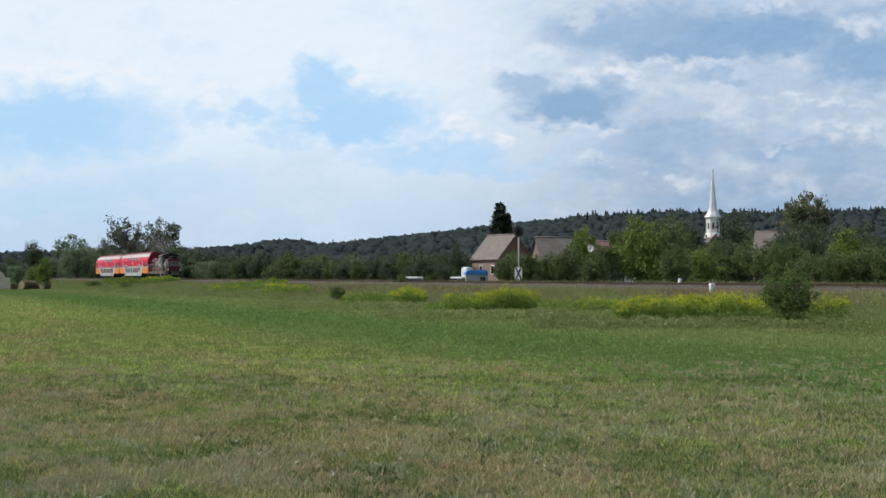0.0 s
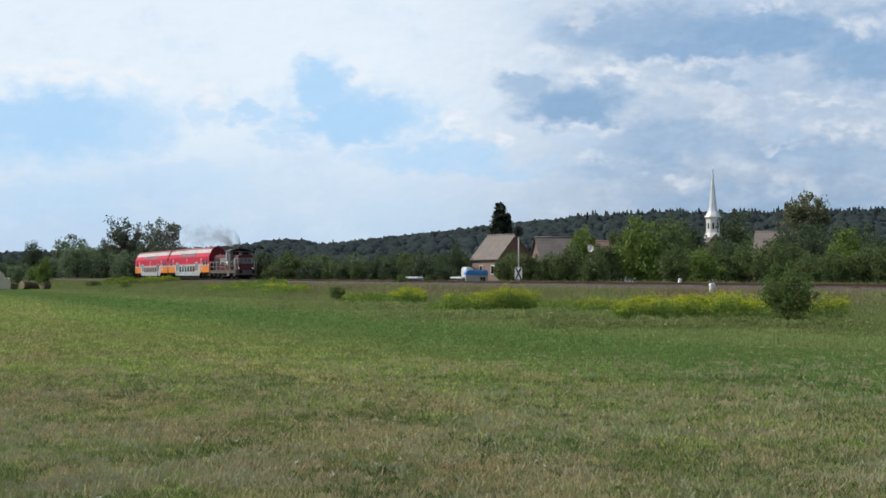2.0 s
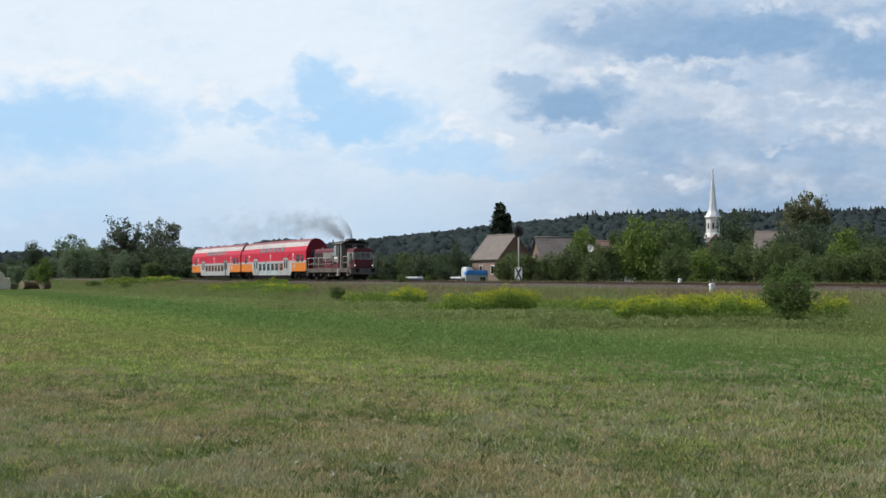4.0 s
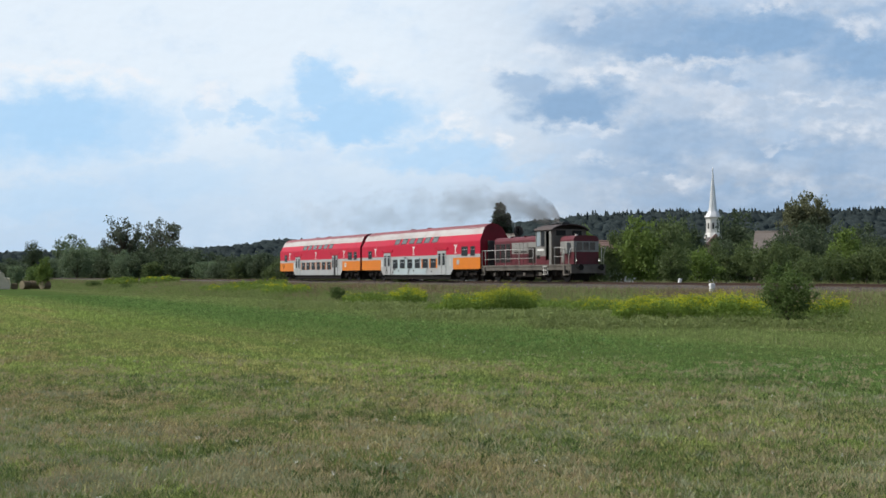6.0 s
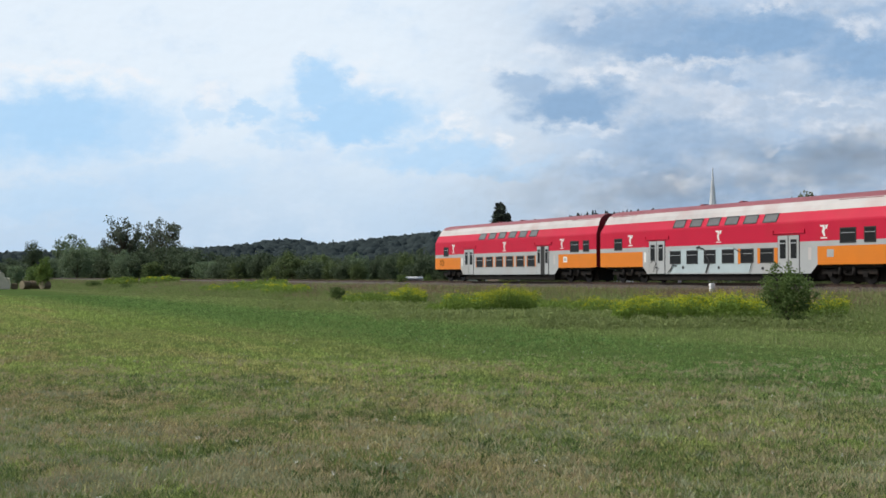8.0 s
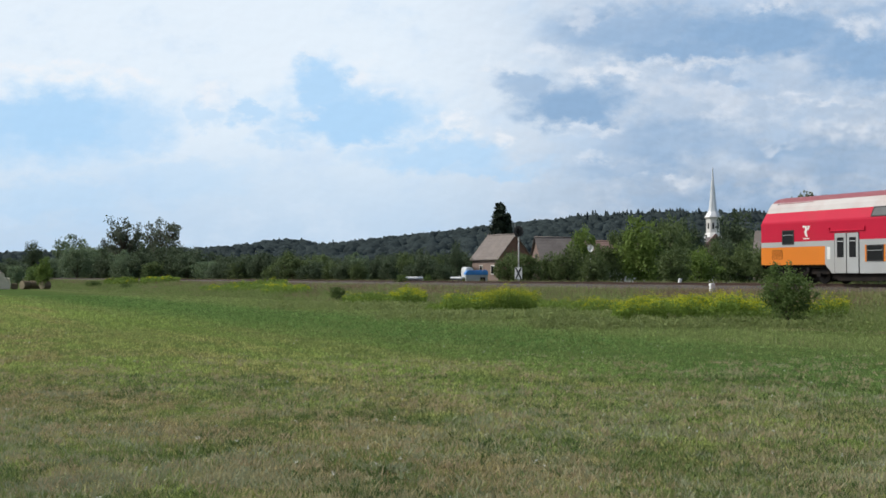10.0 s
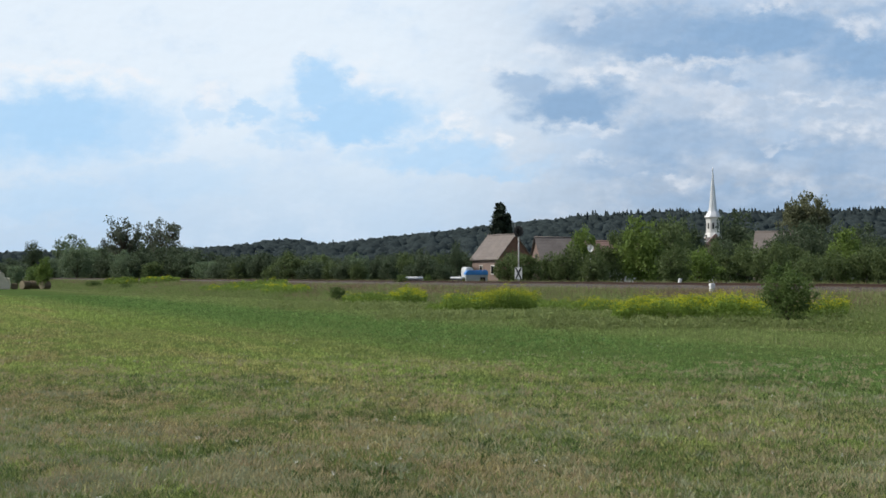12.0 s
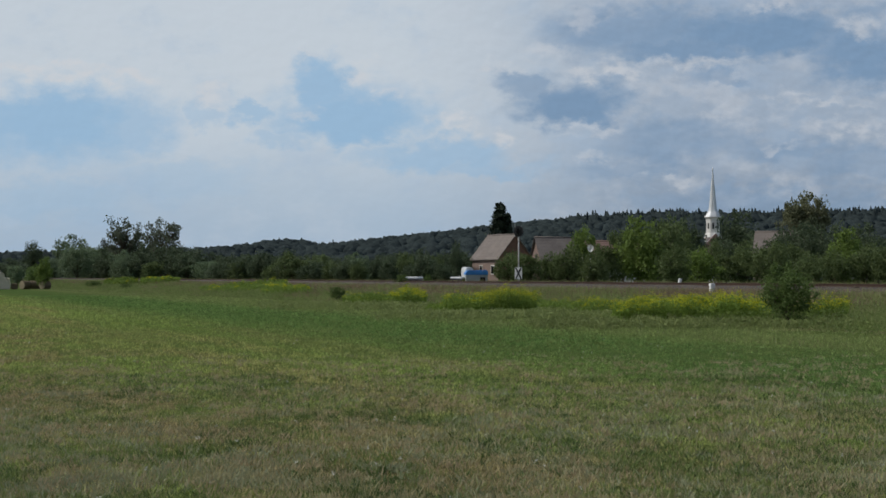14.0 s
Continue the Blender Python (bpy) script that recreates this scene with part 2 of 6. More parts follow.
    if blades:
        k = num("MULTIPLY_ADD", geo.outputs["Random Per Island"], 2.2, 0.84)
        t = nd.new("ShaderNodeVectorMath")
        t.operation = "SCALE"
        lk.new(col, t.inputs[0])
        lk.new(k, t.inputs["Scale"])
        col = t.outputs[0]
        odd = num("MULTIPLY", ease(geo.outputs["Random Per Island"], 0.86, 0.95, 0.0, 0.8), ease(depth.outputs["Y"], 22.0, 10.0, 0.25, 1.0))
        col = mix(odd, col, (0.42, 0.38, 0.22))
    else:
        soil = tex(9.0, 6.0)
        col = mix(ease(soil, 0.45, 0.75, 0.0, 0.45), col, (0.10, 0.085, 0.045))
        thin = nd.new("ShaderNodeVectorMath")
        thin.operation = "SCALE"
        lk.new(col, thin.inputs[0])
        thin.inputs["Scale"].default_value = 0.72
        col = thin.outputs[0]
        bp = nd.new("ShaderNodeBump")
        bp.inputs["Strength"].default_value, bp.inputs["Distance"].default_value = 0.8, 0.06
        lk.new(tex(14.0, 6.0), bp.inputs["Height"])
        lk.new(bp.outputs[0], b.inputs["Normal"])
    lk.new(col, b.inputs["Base Color"])
    last = b.outputs[0]
    if blades:
        tr = nd.new("ShaderNodeBsdfTranslucent")
        lk.new(col, tr.inputs["Color"])
        ms = nd.new("ShaderNodeMixShader")
        ms.inputs[0].default_value = 0.3
        lk.new(last, ms.inputs[1])
        lk.new(tr.outputs[0], ms.inputs[2])
        last = ms.outputs[0]
    lk.new(last, out.inputs["Surface"])
    return m


def leaf_material(name, color, vary=0.45, light=0.35):
    return material(name, color, rough=0.6, vary=vary, scale=0.6, grain=4.0, island=0.5, own=0.5, through_light=light, gloss=0.1)


M = {
    "meadow": meadow("meadow"), "blades": meadow("grass_blades", True),
    "ballast": material("ballast", (0.066, 0.054, 0.046), 0.95, vary=0.55, scale=1.2, grain=14.0, bump=1.0, stain=((0.075, 0.055, 0.04), 0.7)),
    "rail": material("rail_steel", (0.075, 0.045, 0.032), 0.6, 0.4, vary=0.3, scale=2.0),
    "sleeper": material("sleeper_wood", (0.085, 0.068, 0.055), 0.9, vary=0.3, scale=4.0, own=0.4),
    "bark": material("bark", (0.085, 0.065, 0.048), 0.95, vary=0.4, scale=3.0, bump=0.8, own=0.3),
    "leaf_orchard": leaf_material("leaf_orchard", (0.118, 0.158, 0.062), light=0.28),
    # lifted and less saturated: the haze over the far trees is in this green
    "leaf_dark": leaf_material("leaf_dark", (0.088, 0.118, 0.066), light=0.3),
    "leaf_olive": leaf_material("leaf_olive", (0.150, 0.160, 0.092), light=0.3),
    "leaf_bright": leaf_material("leaf_bright", (0.158, 0.225, 0.056), light=0.3),
    "leaf_grey": leaf_material("leaf_grey", (0.160, 0.215, 0.122), light=0.28),
    "leaf_poplar": leaf_material("leaf_poplar", (0.130, 0.152, 0.105), light=0.3),
    "leaf_bush": leaf_material("leaf_bush", (0.115, 0.170, 0.052)),
    "needle": leaf_material("needle", (0.030, 0.042, 0.028), light=0.1),
    # far hills: the bluish cast of distance haze is put into both colours
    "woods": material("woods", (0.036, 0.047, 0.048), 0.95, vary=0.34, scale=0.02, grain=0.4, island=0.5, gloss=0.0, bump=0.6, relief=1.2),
    "hill": material("hazy_hill_floor", (0.034, 0.045, 0.042), 1.0, vary=0.4, scale=0.02, grain=0.2),
    "weed": leaf_material("weed_stem", (0.160, 0.220, 0.066)),
    "rod_leaf": leaf_material("goldenrod_leaf", (0.190, 0.275, 0.058)),
    "tuft_pale": leaf_material("pale_tuft", (0.37, 0.35, 0.20), 0.3),
    "tuft_green": leaf_material("green_tuft", (0.19, 0.25, 0.078), 0.35),
    "tuft_straw": leaf_material("straw_tuft", (0.43, 0.35, 0.215), 0.3),
    "goldenrod": leaf_material("goldenrod_bloom", (0.43, 0.44, 0.032), 0.30),
    "straw": leaf_material("dry_grass", (0.245, 0.192, 0.122), 0.4),
    "tall": leaf_material("tall_grass", (0.225, 0.268, 0.100), 0.45),
    "rosette_pale": leaf_material("pale_rosette", (0.31, 0.335, 0.205), 0.35, 0.2),
    "rosette_dark": leaf_material("dark_rosette", (0.105, 0.160, 0.052), 0.35, 0.2),
    "clover": leaf_material("clover_bloom", (0.55, 0.54, 0.47), 0.15, 0.2),
    "red": material("coach_red", (0.52, 0.012, 0.045), 0.5, gloss=0.2, vary=0.10, scale=0.8, stain=((0.40, 0.04, 0.045), 0.35)),
    "orange": material("coach_orange", (0.68, 0.200, 0.018), 0.5, gloss=0.25, vary=0.10, scale=0.8, stain=((0.60, 0.20, 0.04), 0.3)),
    "grey": material("coach_grey", (0.40, 0.415, 0.42), 0.45, gloss=0.3, vary=0.12, scale=0.9, stain=((0.36, 0.34, 0.31), 0.5)),
    "white": material("coach_white", (0.53, 0.50, 0.485), 0.5, gloss=0.3, vary=0.14, scale=0.9, stain=((0.44, 0.30, 0.29), 0.6)),
    "roof_red": material("coach_roof", (0.26, 0.075, 0.09), 0.6, gloss=0.3, vary=0.2, scale=0.8, stain=((0.26, 0.10, 0.10), 0.6)),
    "dark": material("underframe", (0.014, 0.012, 0.011), 0.85, gloss=0.2, vary=0.5, scale=3.0, stain=((0.04, 0.028, 0.022), 0.5)),
    "rubber": material("rubber", (0.02, 0.02, 0.02), 0.7, vary=0.3),
    "steel": material("wheel_steel", (0.022, 0.018, 0.016), 0.5, 0.6, vary=0.3),
    "glass": material("coach_glass", (0.016, 0.017, 0.018), 0.14, vary=0.3, scale=0.7, gloss=0.12),
    "glass_grey": material("upper_glass", (0.13, 0.13, 0.13), 0.2, vary=0.25, scale=0.9, gloss=0.4),
    "silver": material("frame_silver", (0.55, 0.56, 0.57), 0.35, 0.3, vary=0.1),
    "sign_white": material("sign_white", (0.78, 0.78, 0.76), 0.5, vary=0.08, stain=((0.5, 0.48, 0.44), 0.3)),
    "black": material("black_paint", (0.015, 0.015, 0.016), 0.5, vary=0.2),
    "maroon": material("engine_maroon", (0.115, 0.020, 0.028), 0.6, gloss=0.3, vary=0.25, scale=1.5, stain=((0.075, 0.030, 0.03), 0.7)),
    "maroon_top": material("engine_maroon_top", (0.125, 0.024, 0.036), 0.6, gloss=0.3, vary=0.2, scale=1.5, stain=((0.15, 0.05, 0.05), 0.6)),
    "cream": material("engine_grey", (0.26, 0.26, 0.247), 0.6, gloss=0.3, vary=0.2, scale=1.6, stain=((0.12, 0.10, 0.09), 0.8)),
    "engine_frame": material("engine_frame", (0.13, 0.115, 0.098), 0.7, vary=0.3, scale=2.0, stain=((0.06, 0.05, 0.042), 0.8)),
    "pole": material("rail_paint", (0.46, 0.45, 0.43), 0.5, vary=0.15, stain=((0.35, 0.30, 0.26), 0.5)),
    "wall_pink": material("old_render", (0.25, 0.185, 0.16), 0.9, vary=0.25, scale=0.8, bump=0.3, stain=((0.25, 0.17, 0.13), 0.6)),
    "brick": material("brick_wall", (0.22, 0.115, 0.080), 0.9, vary=0.35, scale=1.5, bump=0.4, stain=((0.13, 0.08, 0.06), 0.5)),
    "tile": material("grey_roof_tiles", (0.175, 0.15, 0.135), 0.85, vary=0.3, scale=0.7, bump=0.4, stain=((0.15, 0.12, 0.10), 0.5)),
    "tile_red": material("red_roof_tiles", (0.20, 0.125, 0.105), 0.85, vary=0.3, scale=0.7, bump=0.4, stain=((0.18, 0.11, 0.09), 0.5)),
    "church": material("white_render", (0.70, 0.69, 0.66), 0.8, vary=0.08, scale=0.6, stain=((0.60, 0.58, 0.54), 0.4)),
    "zinc": material("spire_zinc", (0.66, 0.68, 0.69), 0.35, 0.25, vary=0.15, scale=0.8, stain=((0.45, 0.46, 0.47), 0.4)),
    # coach red darkened for the end faces: their shade is in the colour
    "red_end_shaded": material("coach_end_shaded_red", (0.20, 0.012, 0.022), 0.6, vary=0.3, scale=1.0, gloss=0.2, stain=((0.09, 0.015, 0.018), 0.6)),
    "spray": material("spray_blue", (0.42, 0.50, 0.52), 0.5, vary=0.12, scale=1.2, gloss=0.2),
    "sheet": material("pale_sheet", (0.62, 0.54, 0.42), 0.8, vary=0.2, scale=1.0, bump=0.3),
    "car_white": material("car_white", (0.72, 0.73, 0.74), 0.25, vary=0.05),
    "tarp_blue": material("blue_tarpaulin", (0.06, 0.26, 0.62), 0.6, vary=0.25, scale=1.5, bump=0.3),
    "straw_bale": material("straw_bale", (0.135, 0.098, 0.058), 0.95, vary=0.4, scale=3.0, grain=25.0, bump=1.0),
    "upper": material("pale_glass", (0.26, 0.31, 0.34), 0.15, vary=0.15),
    "roof_dusty": material("dusty_roof", (0.075, 0.058, 0.057), 0.8, vary=0.3, stain=((0.10, 0.07, 0.06), 0.6)),
    "bale_end": material("bale_end", (0.30, 0.25, 0.165), 0.95, vary=0.35, scale=4.0, grain=25.0, bump=1.0),
}


def lamp_material():
    m = material("lit_lens", (0.9, 0.9, 0.8), 0.2)
    b = next(n for n in m.node_tree.nodes if n.type == "BSDF_PRINCIPLED")
    b.inputs["Emission Color"].default_value, b.inputs["Emission Strength"].default_value = (1.0, 0.93, 0.8, 1), 0.8
    return m


M["lamp"] = lamp_material()


# ---- mesh helpers ----
def mesh_object(name, bm, mats, parent=None, label=""):
    me = bpy.data.meshes.new(name)
    bm.normal_update()
    bm.to_mesh(me)
    bm.free()
    for m in (mats if isinstance(mats, (list, tuple)) else [mats]):
        me.materials.append(m)
    ob = new(name, me)
    if parent:
        ob.parent = parent
    return tagged(ob, label)


def part(name, bm, mats, parent, label=""):
    return mesh_object(name, bm, mats, parent, label)


def box(bm, x0, x1, y0, y1, z0, z1, bevel=0.0, mi=0):
    vs = [bm.verts.new((x, y, z)) for x in (x0, x1) for y in (y0, y1) for z in (z0, z1)]
    fs = [bm.faces.new([vs[i] for i in f]) for f in ((0, 1, 3, 2), (4, 6, 7, 5), (0, 4, 5, 1), (2, 3, 7, 6), (0, 2, 6, 4), (1, 5, 7, 3))]
    for f in fs:
        f.material_index = mi
    if bevel:
        es = list({e for f in fs for e in f.edges})
        r = bmesh.ops.bevel(bm, geom=es, offset=bevel, segments=2, profile=0.5, affect="EDGES")
        for f in r["faces"]:
            f.material_index = mi
    return bm


def boxes(*rows, bevel=0.0):
    bm = bmesh.new()
    for r in rows:
        box(bm, *r, bevel=bevel)
    return bm


def tube(bm, pts, radii, sides=6, cap=True, mi=0):
    """A tapered tube through the points."""
    rings = []
    pts = [Vector(p) for p in pts]
    for i, p in enumerate(pts):
        way = (pts[min(i + 1, len(pts) - 1)] - pts[max(i - 1, 0)]).normalized()
        side = way.orthogonal().normalized() if i == 0 else (side - way * side.dot(way)).normalized()
        up = way.cross(side)
        r = radii[i] if isinstance(radii, (list, tuple)) else radii
        rings.append([bm.verts.new(p + (side * math.cos(t) + up * math.sin(t)) * r) for t in [2 * math.pi * j / sides for j in range(sides)]])
    for a, b in zip(rings, rings[1:]):
        for j in range(sides):
            f = bm.faces.new((a[j], a[(j + 1) % sides], b[(j + 1) % sides], b[j]))
            f.smooth, f.material_index = sides > 5, mi
    if cap:
        for ring in (rings[0][::-1], rings[-1]):
            bm.faces.new(ring).material_index = mi
    return bm


def prism(bm, outline, y0, y1, mi=0):
    """An outline in x and z, drawn out from y0 to y1."""
    a = [bm.verts.new((x, y0, z)) for x, z in outline]
    b = [bm.verts.new((x, y1, z)) for x, z in outline]
    n = len(outline)
    fs = [bm.faces.new(a), bm.faces.new(b[::-1])] + [bm.faces.new((a[i], b[i], b[(i + 1) % n], a[(i + 1) % n])) for i in range(n)]
    for f in fs:
        f.material_index = mi
    return bm


def raw_mesh(name, verts, faces, mats, index=None, smooth=False):
    """An object from arrays: faces all of one size."""
    me = bpy.data.meshes.new(name)
    verts, faces = np.asarray(verts, np.float32), np.asarray(faces, np.int32)
    nf, k = faces.shape
    me.vertices.add(len(verts))
    me.vertices.foreach_set("co", verts.ravel())
    me.loops.add(nf * k)
    me.loops.foreach_set("vertex_index", faces.ravel())
    me.polygons.add(nf)
    me.polygons.foreach_set("loop_start", np.arange(0, nf * k, k, dtype=np.int32))
    if index is not None:
        me.polygons.foreach_set("material_index", np.asarray(index, np.int32))
    if smooth:
        me.polygons.foreach_set("use_smooth", np.ones(nf, bool))
    for m in mats:
        me.materials.append(m)
    me.update(calc_edges=True)
    return new(name, me)


def leaf_quads(rng, centers, size, flat=0.0):
    """Leaves: folded diamonds of random turn at the centres. Returns verts and faces."""
    n = len(centers)
    a = rng.normal(size=(n, 3))
    a[:, 2] *= 1 - flat
    a /= np.linalg.norm(a, axis=1)[:, None] + 1e-9
    b = np.cross(a, rng.normal(size=(n, 3)))
    b /= np.linalg.norm(b, axis=1)[:, None] + 1e-9
    s = (size * rng.uniform(0.6, 1.35, n))[:, None]
    v = np.stack([centers - a * s, centers - b * s * 0.62, centers + a * s, centers + b * s * 0.62], 1).reshape(-1, 3)
    return v, np.arange(4 * n).reshape(n, 4)


def blade_tris(rng, base, height, width, lean=0.35):
    """Upright blades: a triangle each."""
    n = len(base)
    t = rng.uniform(0, 2 * math.pi, n)
    side = np.stack([np.cos(t), np.sin(t), np.zeros(n)], 1) * (width * 0.5)[:, None]
    tip = np.stack([rng.normal(size=n) * lean, rng.normal(size=n) * lean, np.ones(n)], 1) * height[:, None]
    v = np.stack([base - side, base + side, base + tip], 1).reshape(-1, 3)
    return v, np.arange(3 * n).reshape(n, 3)


# ---- ground ----
def ground_height(n):
    """Height of the ground by its distance across: the field, then the low railway bank."""
    def s(lo, hi):
        t = np.clip((np.asarray(n, float) - lo) / (hi - lo), 0, 1)
        return t * t * (3 - 2 * t)
    return 0.72 * s(35.5, 43.8) - 0.72 * s(50.8, 56)


def ground():
    ns = np.concatenate([np.linspace(-4200, -60, 24), np.linspace(-40, 34, 38), np.linspace(35, 57, 45), np.linspace(60, 300, 30), np.linspace(350, 4500, 24)])
    als = np.concatenate([np.linspace(-4000, -100, 20), np.linspace(-80, 700, 157), np.linspace(760, 4800, 30)])
    g_n, g_a = np.meshgrid(ns, als, indexing="ij")
    z = ground_height(g_n)
    close = (np.abs(g_n) < 58) & (g_a < 400)
    z = z + np.where(close, 0.05 * np.sin(g_a * 0.31 + g_n * 0.13) * np.sin(g_n * 0.24 - g_a * 0.11), 0) * 0.5
    v = np.stack([AL.x * g_a + AC.x * g_n, AL.y * g_a + AC.y * g_n, z], -1).reshape(-1, 3)
    idx = np.arange(len(ns) * len(als)).reshape(len(ns), len(als))
    f = np.stack([idx[:-1, :-1], idx[:-1, 1:], idx[1:, 1:], idx[1:, :-1]], -1).reshape(-1, 4)[:, ::-1]
    ob = raw_mesh("ground", v, f, [M["meadow"]], smooth=True)
    tagged(ob, "mown green meadow with dry straw patches", "ground", kind="structure")


def line_matrix(a, n, z):
    x, y = on_line(a, n)
    return Matrix.Translation((x, y, z)) @ Matrix.Rotation(TURN + math.pi / 2, 4, "Z")


def railway():
    base = line_matrix(0, TRACK, 0)
    rng = np.random.default_rng(3)
    # crushed stone bed: local x along the line, local y across
    xs = np.arange(-120, 640, 0.8)
    prof = [(-3.0, 0.45), (-2.5, 0.74), (-2.0, 0.96), (-1.2, 1.0), (0, 0.98), (1.2, 1.0), (2.0, 0.96), (2.5, 0.74), (3.0, 0.45)]
    v = np.array([[x, y, z] for x in xs for y, z in prof])
    v += rng.normal(size=v.shape) * (0.05, 0.05, 0.025)
    k = len(prof)
    i = np.arange(len(xs) - 1)[:, None] * k + np.arange(k - 1)[None]
    f = np.stack([i, i + k, i + k + 1, i + 1], -1).reshape(-1, 4)[:, ::-1]
    bed = raw_mesh("ballast", v, f, [M["ballast"]])
    bed.matrix_world = base
    tagged(bed, "grey-brown crushed stone railway bed", "ballast", kind="structure")
    c = np.stack([rng.uniform(-20, 120, 9000), rng.uniform(-2.8, -1.3, 9000), np.zeros(9000)], 1)
    c[:, 2] = np.interp(c[:, 1], [p[0] for p in prof], [p[1] for p in prof]) + 0.02
    v, f = leaf_quads(rng, c, 0.07, 0.3)
    st = raw_mesh("ballast_stones", v, f, [M["ballast"]])
    st.matrix_world = base
    tagged(st, "loose crushed stones on the railway bed", "stones", kind="stuff")
    track = new("railway_track")
    track.matrix_world = base
    tagged(track, "single railway track with rusty rails on sleepers", "railway track", kind="structure")
    for y in (-0.7525, 0.7525):
        bm = bmesh.new()
        outline = [(-0.07, 0), (0.07, 0), (0.07, 0.015), (0.012, 0.03), (0.012, 0.11), (0.036, 0.125), (0.036, 0.16), (-0.036, 0.16), (-0.036, 0.125),
                   (-0.012, 0.11), (-0.012, 0.03), (-0.07, 0.015)]
        a = [bm.verts.new((-120, y + p, 1.01 + q)) for p, q in outline]
        b = [bm.verts.new((640, y + p, 1.01 + q)) for p, q in outline]
        n = len(a)
        for j in range(n):
            bm.faces.new((a[j], a[(j + 1) % n], b[(j + 1) % n], b[j]))
        bmesh.ops.recalc_face_normals(bm, faces=bm.faces)
        part("rail", bm, M["rail"], track, "rusty steel rail")
    bm = boxes((-0.125, 0.125, -1.28, 1.28, 0.88, 1.012), bevel=0.02)
    first = part("sleeper", bm, M["sleeper"], track)
    first.location.x = 20
    for j in range(1, 200):
        o = new("sleeper", first.data)
        o.parent = track
        o.location.x = 20 + 0.62 * j


# ---- the far wooded hills ----
def hill_height(x, y):
    """Height of the wooded ridge behind the village, by the bearing of its crest."""
    p = 784 + x * F / 1150.0
    t = np.clip((p - 420) / 750.0, 0, 1)
    crest = 18 + 11 * np.clip((p - 100) / 250.0, 0, 1) + 61 * t * t * (3 - 2 * t) + 11 * np.exp(-((p - 535) / 42.0) ** 2) \
        - 4 * np.exp(-((p - 600) / 30.0) ** 2) + 6 * np.clip((p - 1350) / 220.0, 0, 1)
    d = np.clip((y - 520) / 600.0, 0, 1)
    return crest * 0.535 * d * d * (3 - 2 * d)


def hills():
    xs, ys = np.linspace(-900, 900, 91), np.linspace(500, 1900, 71)
    g_x, g_y = np.meshgrid(xs, ys, indexing="ij")
    v = np.stack([g_x, g_y, hill_height(g_x, g_y) - 0.3], -1).reshape(-1, 3)
    idx = np.arange(len(xs) * len(ys)).reshape(len(xs), len(ys))
    f = np.stack([idx[:-1, :-1], idx[1:, :-1], idx[1:, 1:], idx[:-1, 1:]], -1).reshape(-1, 4)
    tagged(raw_mesh("hillside", v, f, [M["hill"]], smooth=True), "dark wooded hillside behind the village, coloured bluish for haze", "hill", kind="structure")
    rng = np.random.default_rng(8)
    bm = bmesh.new()
    bmesh.ops.create_icosphere(bm, subdivisions=2, radius=1)
    ball = np.array([p.co for p in bm.verts])
    tri = np.array([[q.index for q in fc.verts] for fc in bm.faces])
    bm.free()
    n = 7500
    y = 560 + 640 * rng.uniform(0, 1, n) ** 0.7
    x = rng.uniform(-0.40, 0.40, n) * y
    p = 784 + x * F / 1150.0
    pine = ((rng.uniform(size=n) < 0.32) & (p > 1000) & (y > 950)) | (rng.uniform(size=n) < 0.002)
    vs = []
    for j in range(n):
        h = rng.uniform(9, 15) if pine[j] else rng.uniform(8, 11.5)
        r = rng.uniform(2.0, 3.2) if pine[j] else rng.uniform(4.2, 7.0)
        w = ball * (1 + rng.normal(size=(len(ball), 1)) * 0.16)
        if pine[j]:
            taper = np.clip(1.05 - 0.55 * (w[:, 2:3] + 1) / 2, 0.2, 1)
            w = w * np.concatenate([taper, taper, np.ones_like(taper)], 1)
        hz = float(hill_height(x[j], y[j]))
        vs.append(w * (r, r, h * 0.5) + (x[j], y[j], hz + h * 0.52))
    v = np.concatenate(vs)
    f = (tri[None] + (np.arange(n) * len(ball))[:, None, None]).reshape(-1, 3)
    tagged(raw_mesh("far_woods", v, f, [M["woods"]], smooth=True), "dark mixed forest covering the far hills, coloured bluish for haze", "forest", kind="stuff")


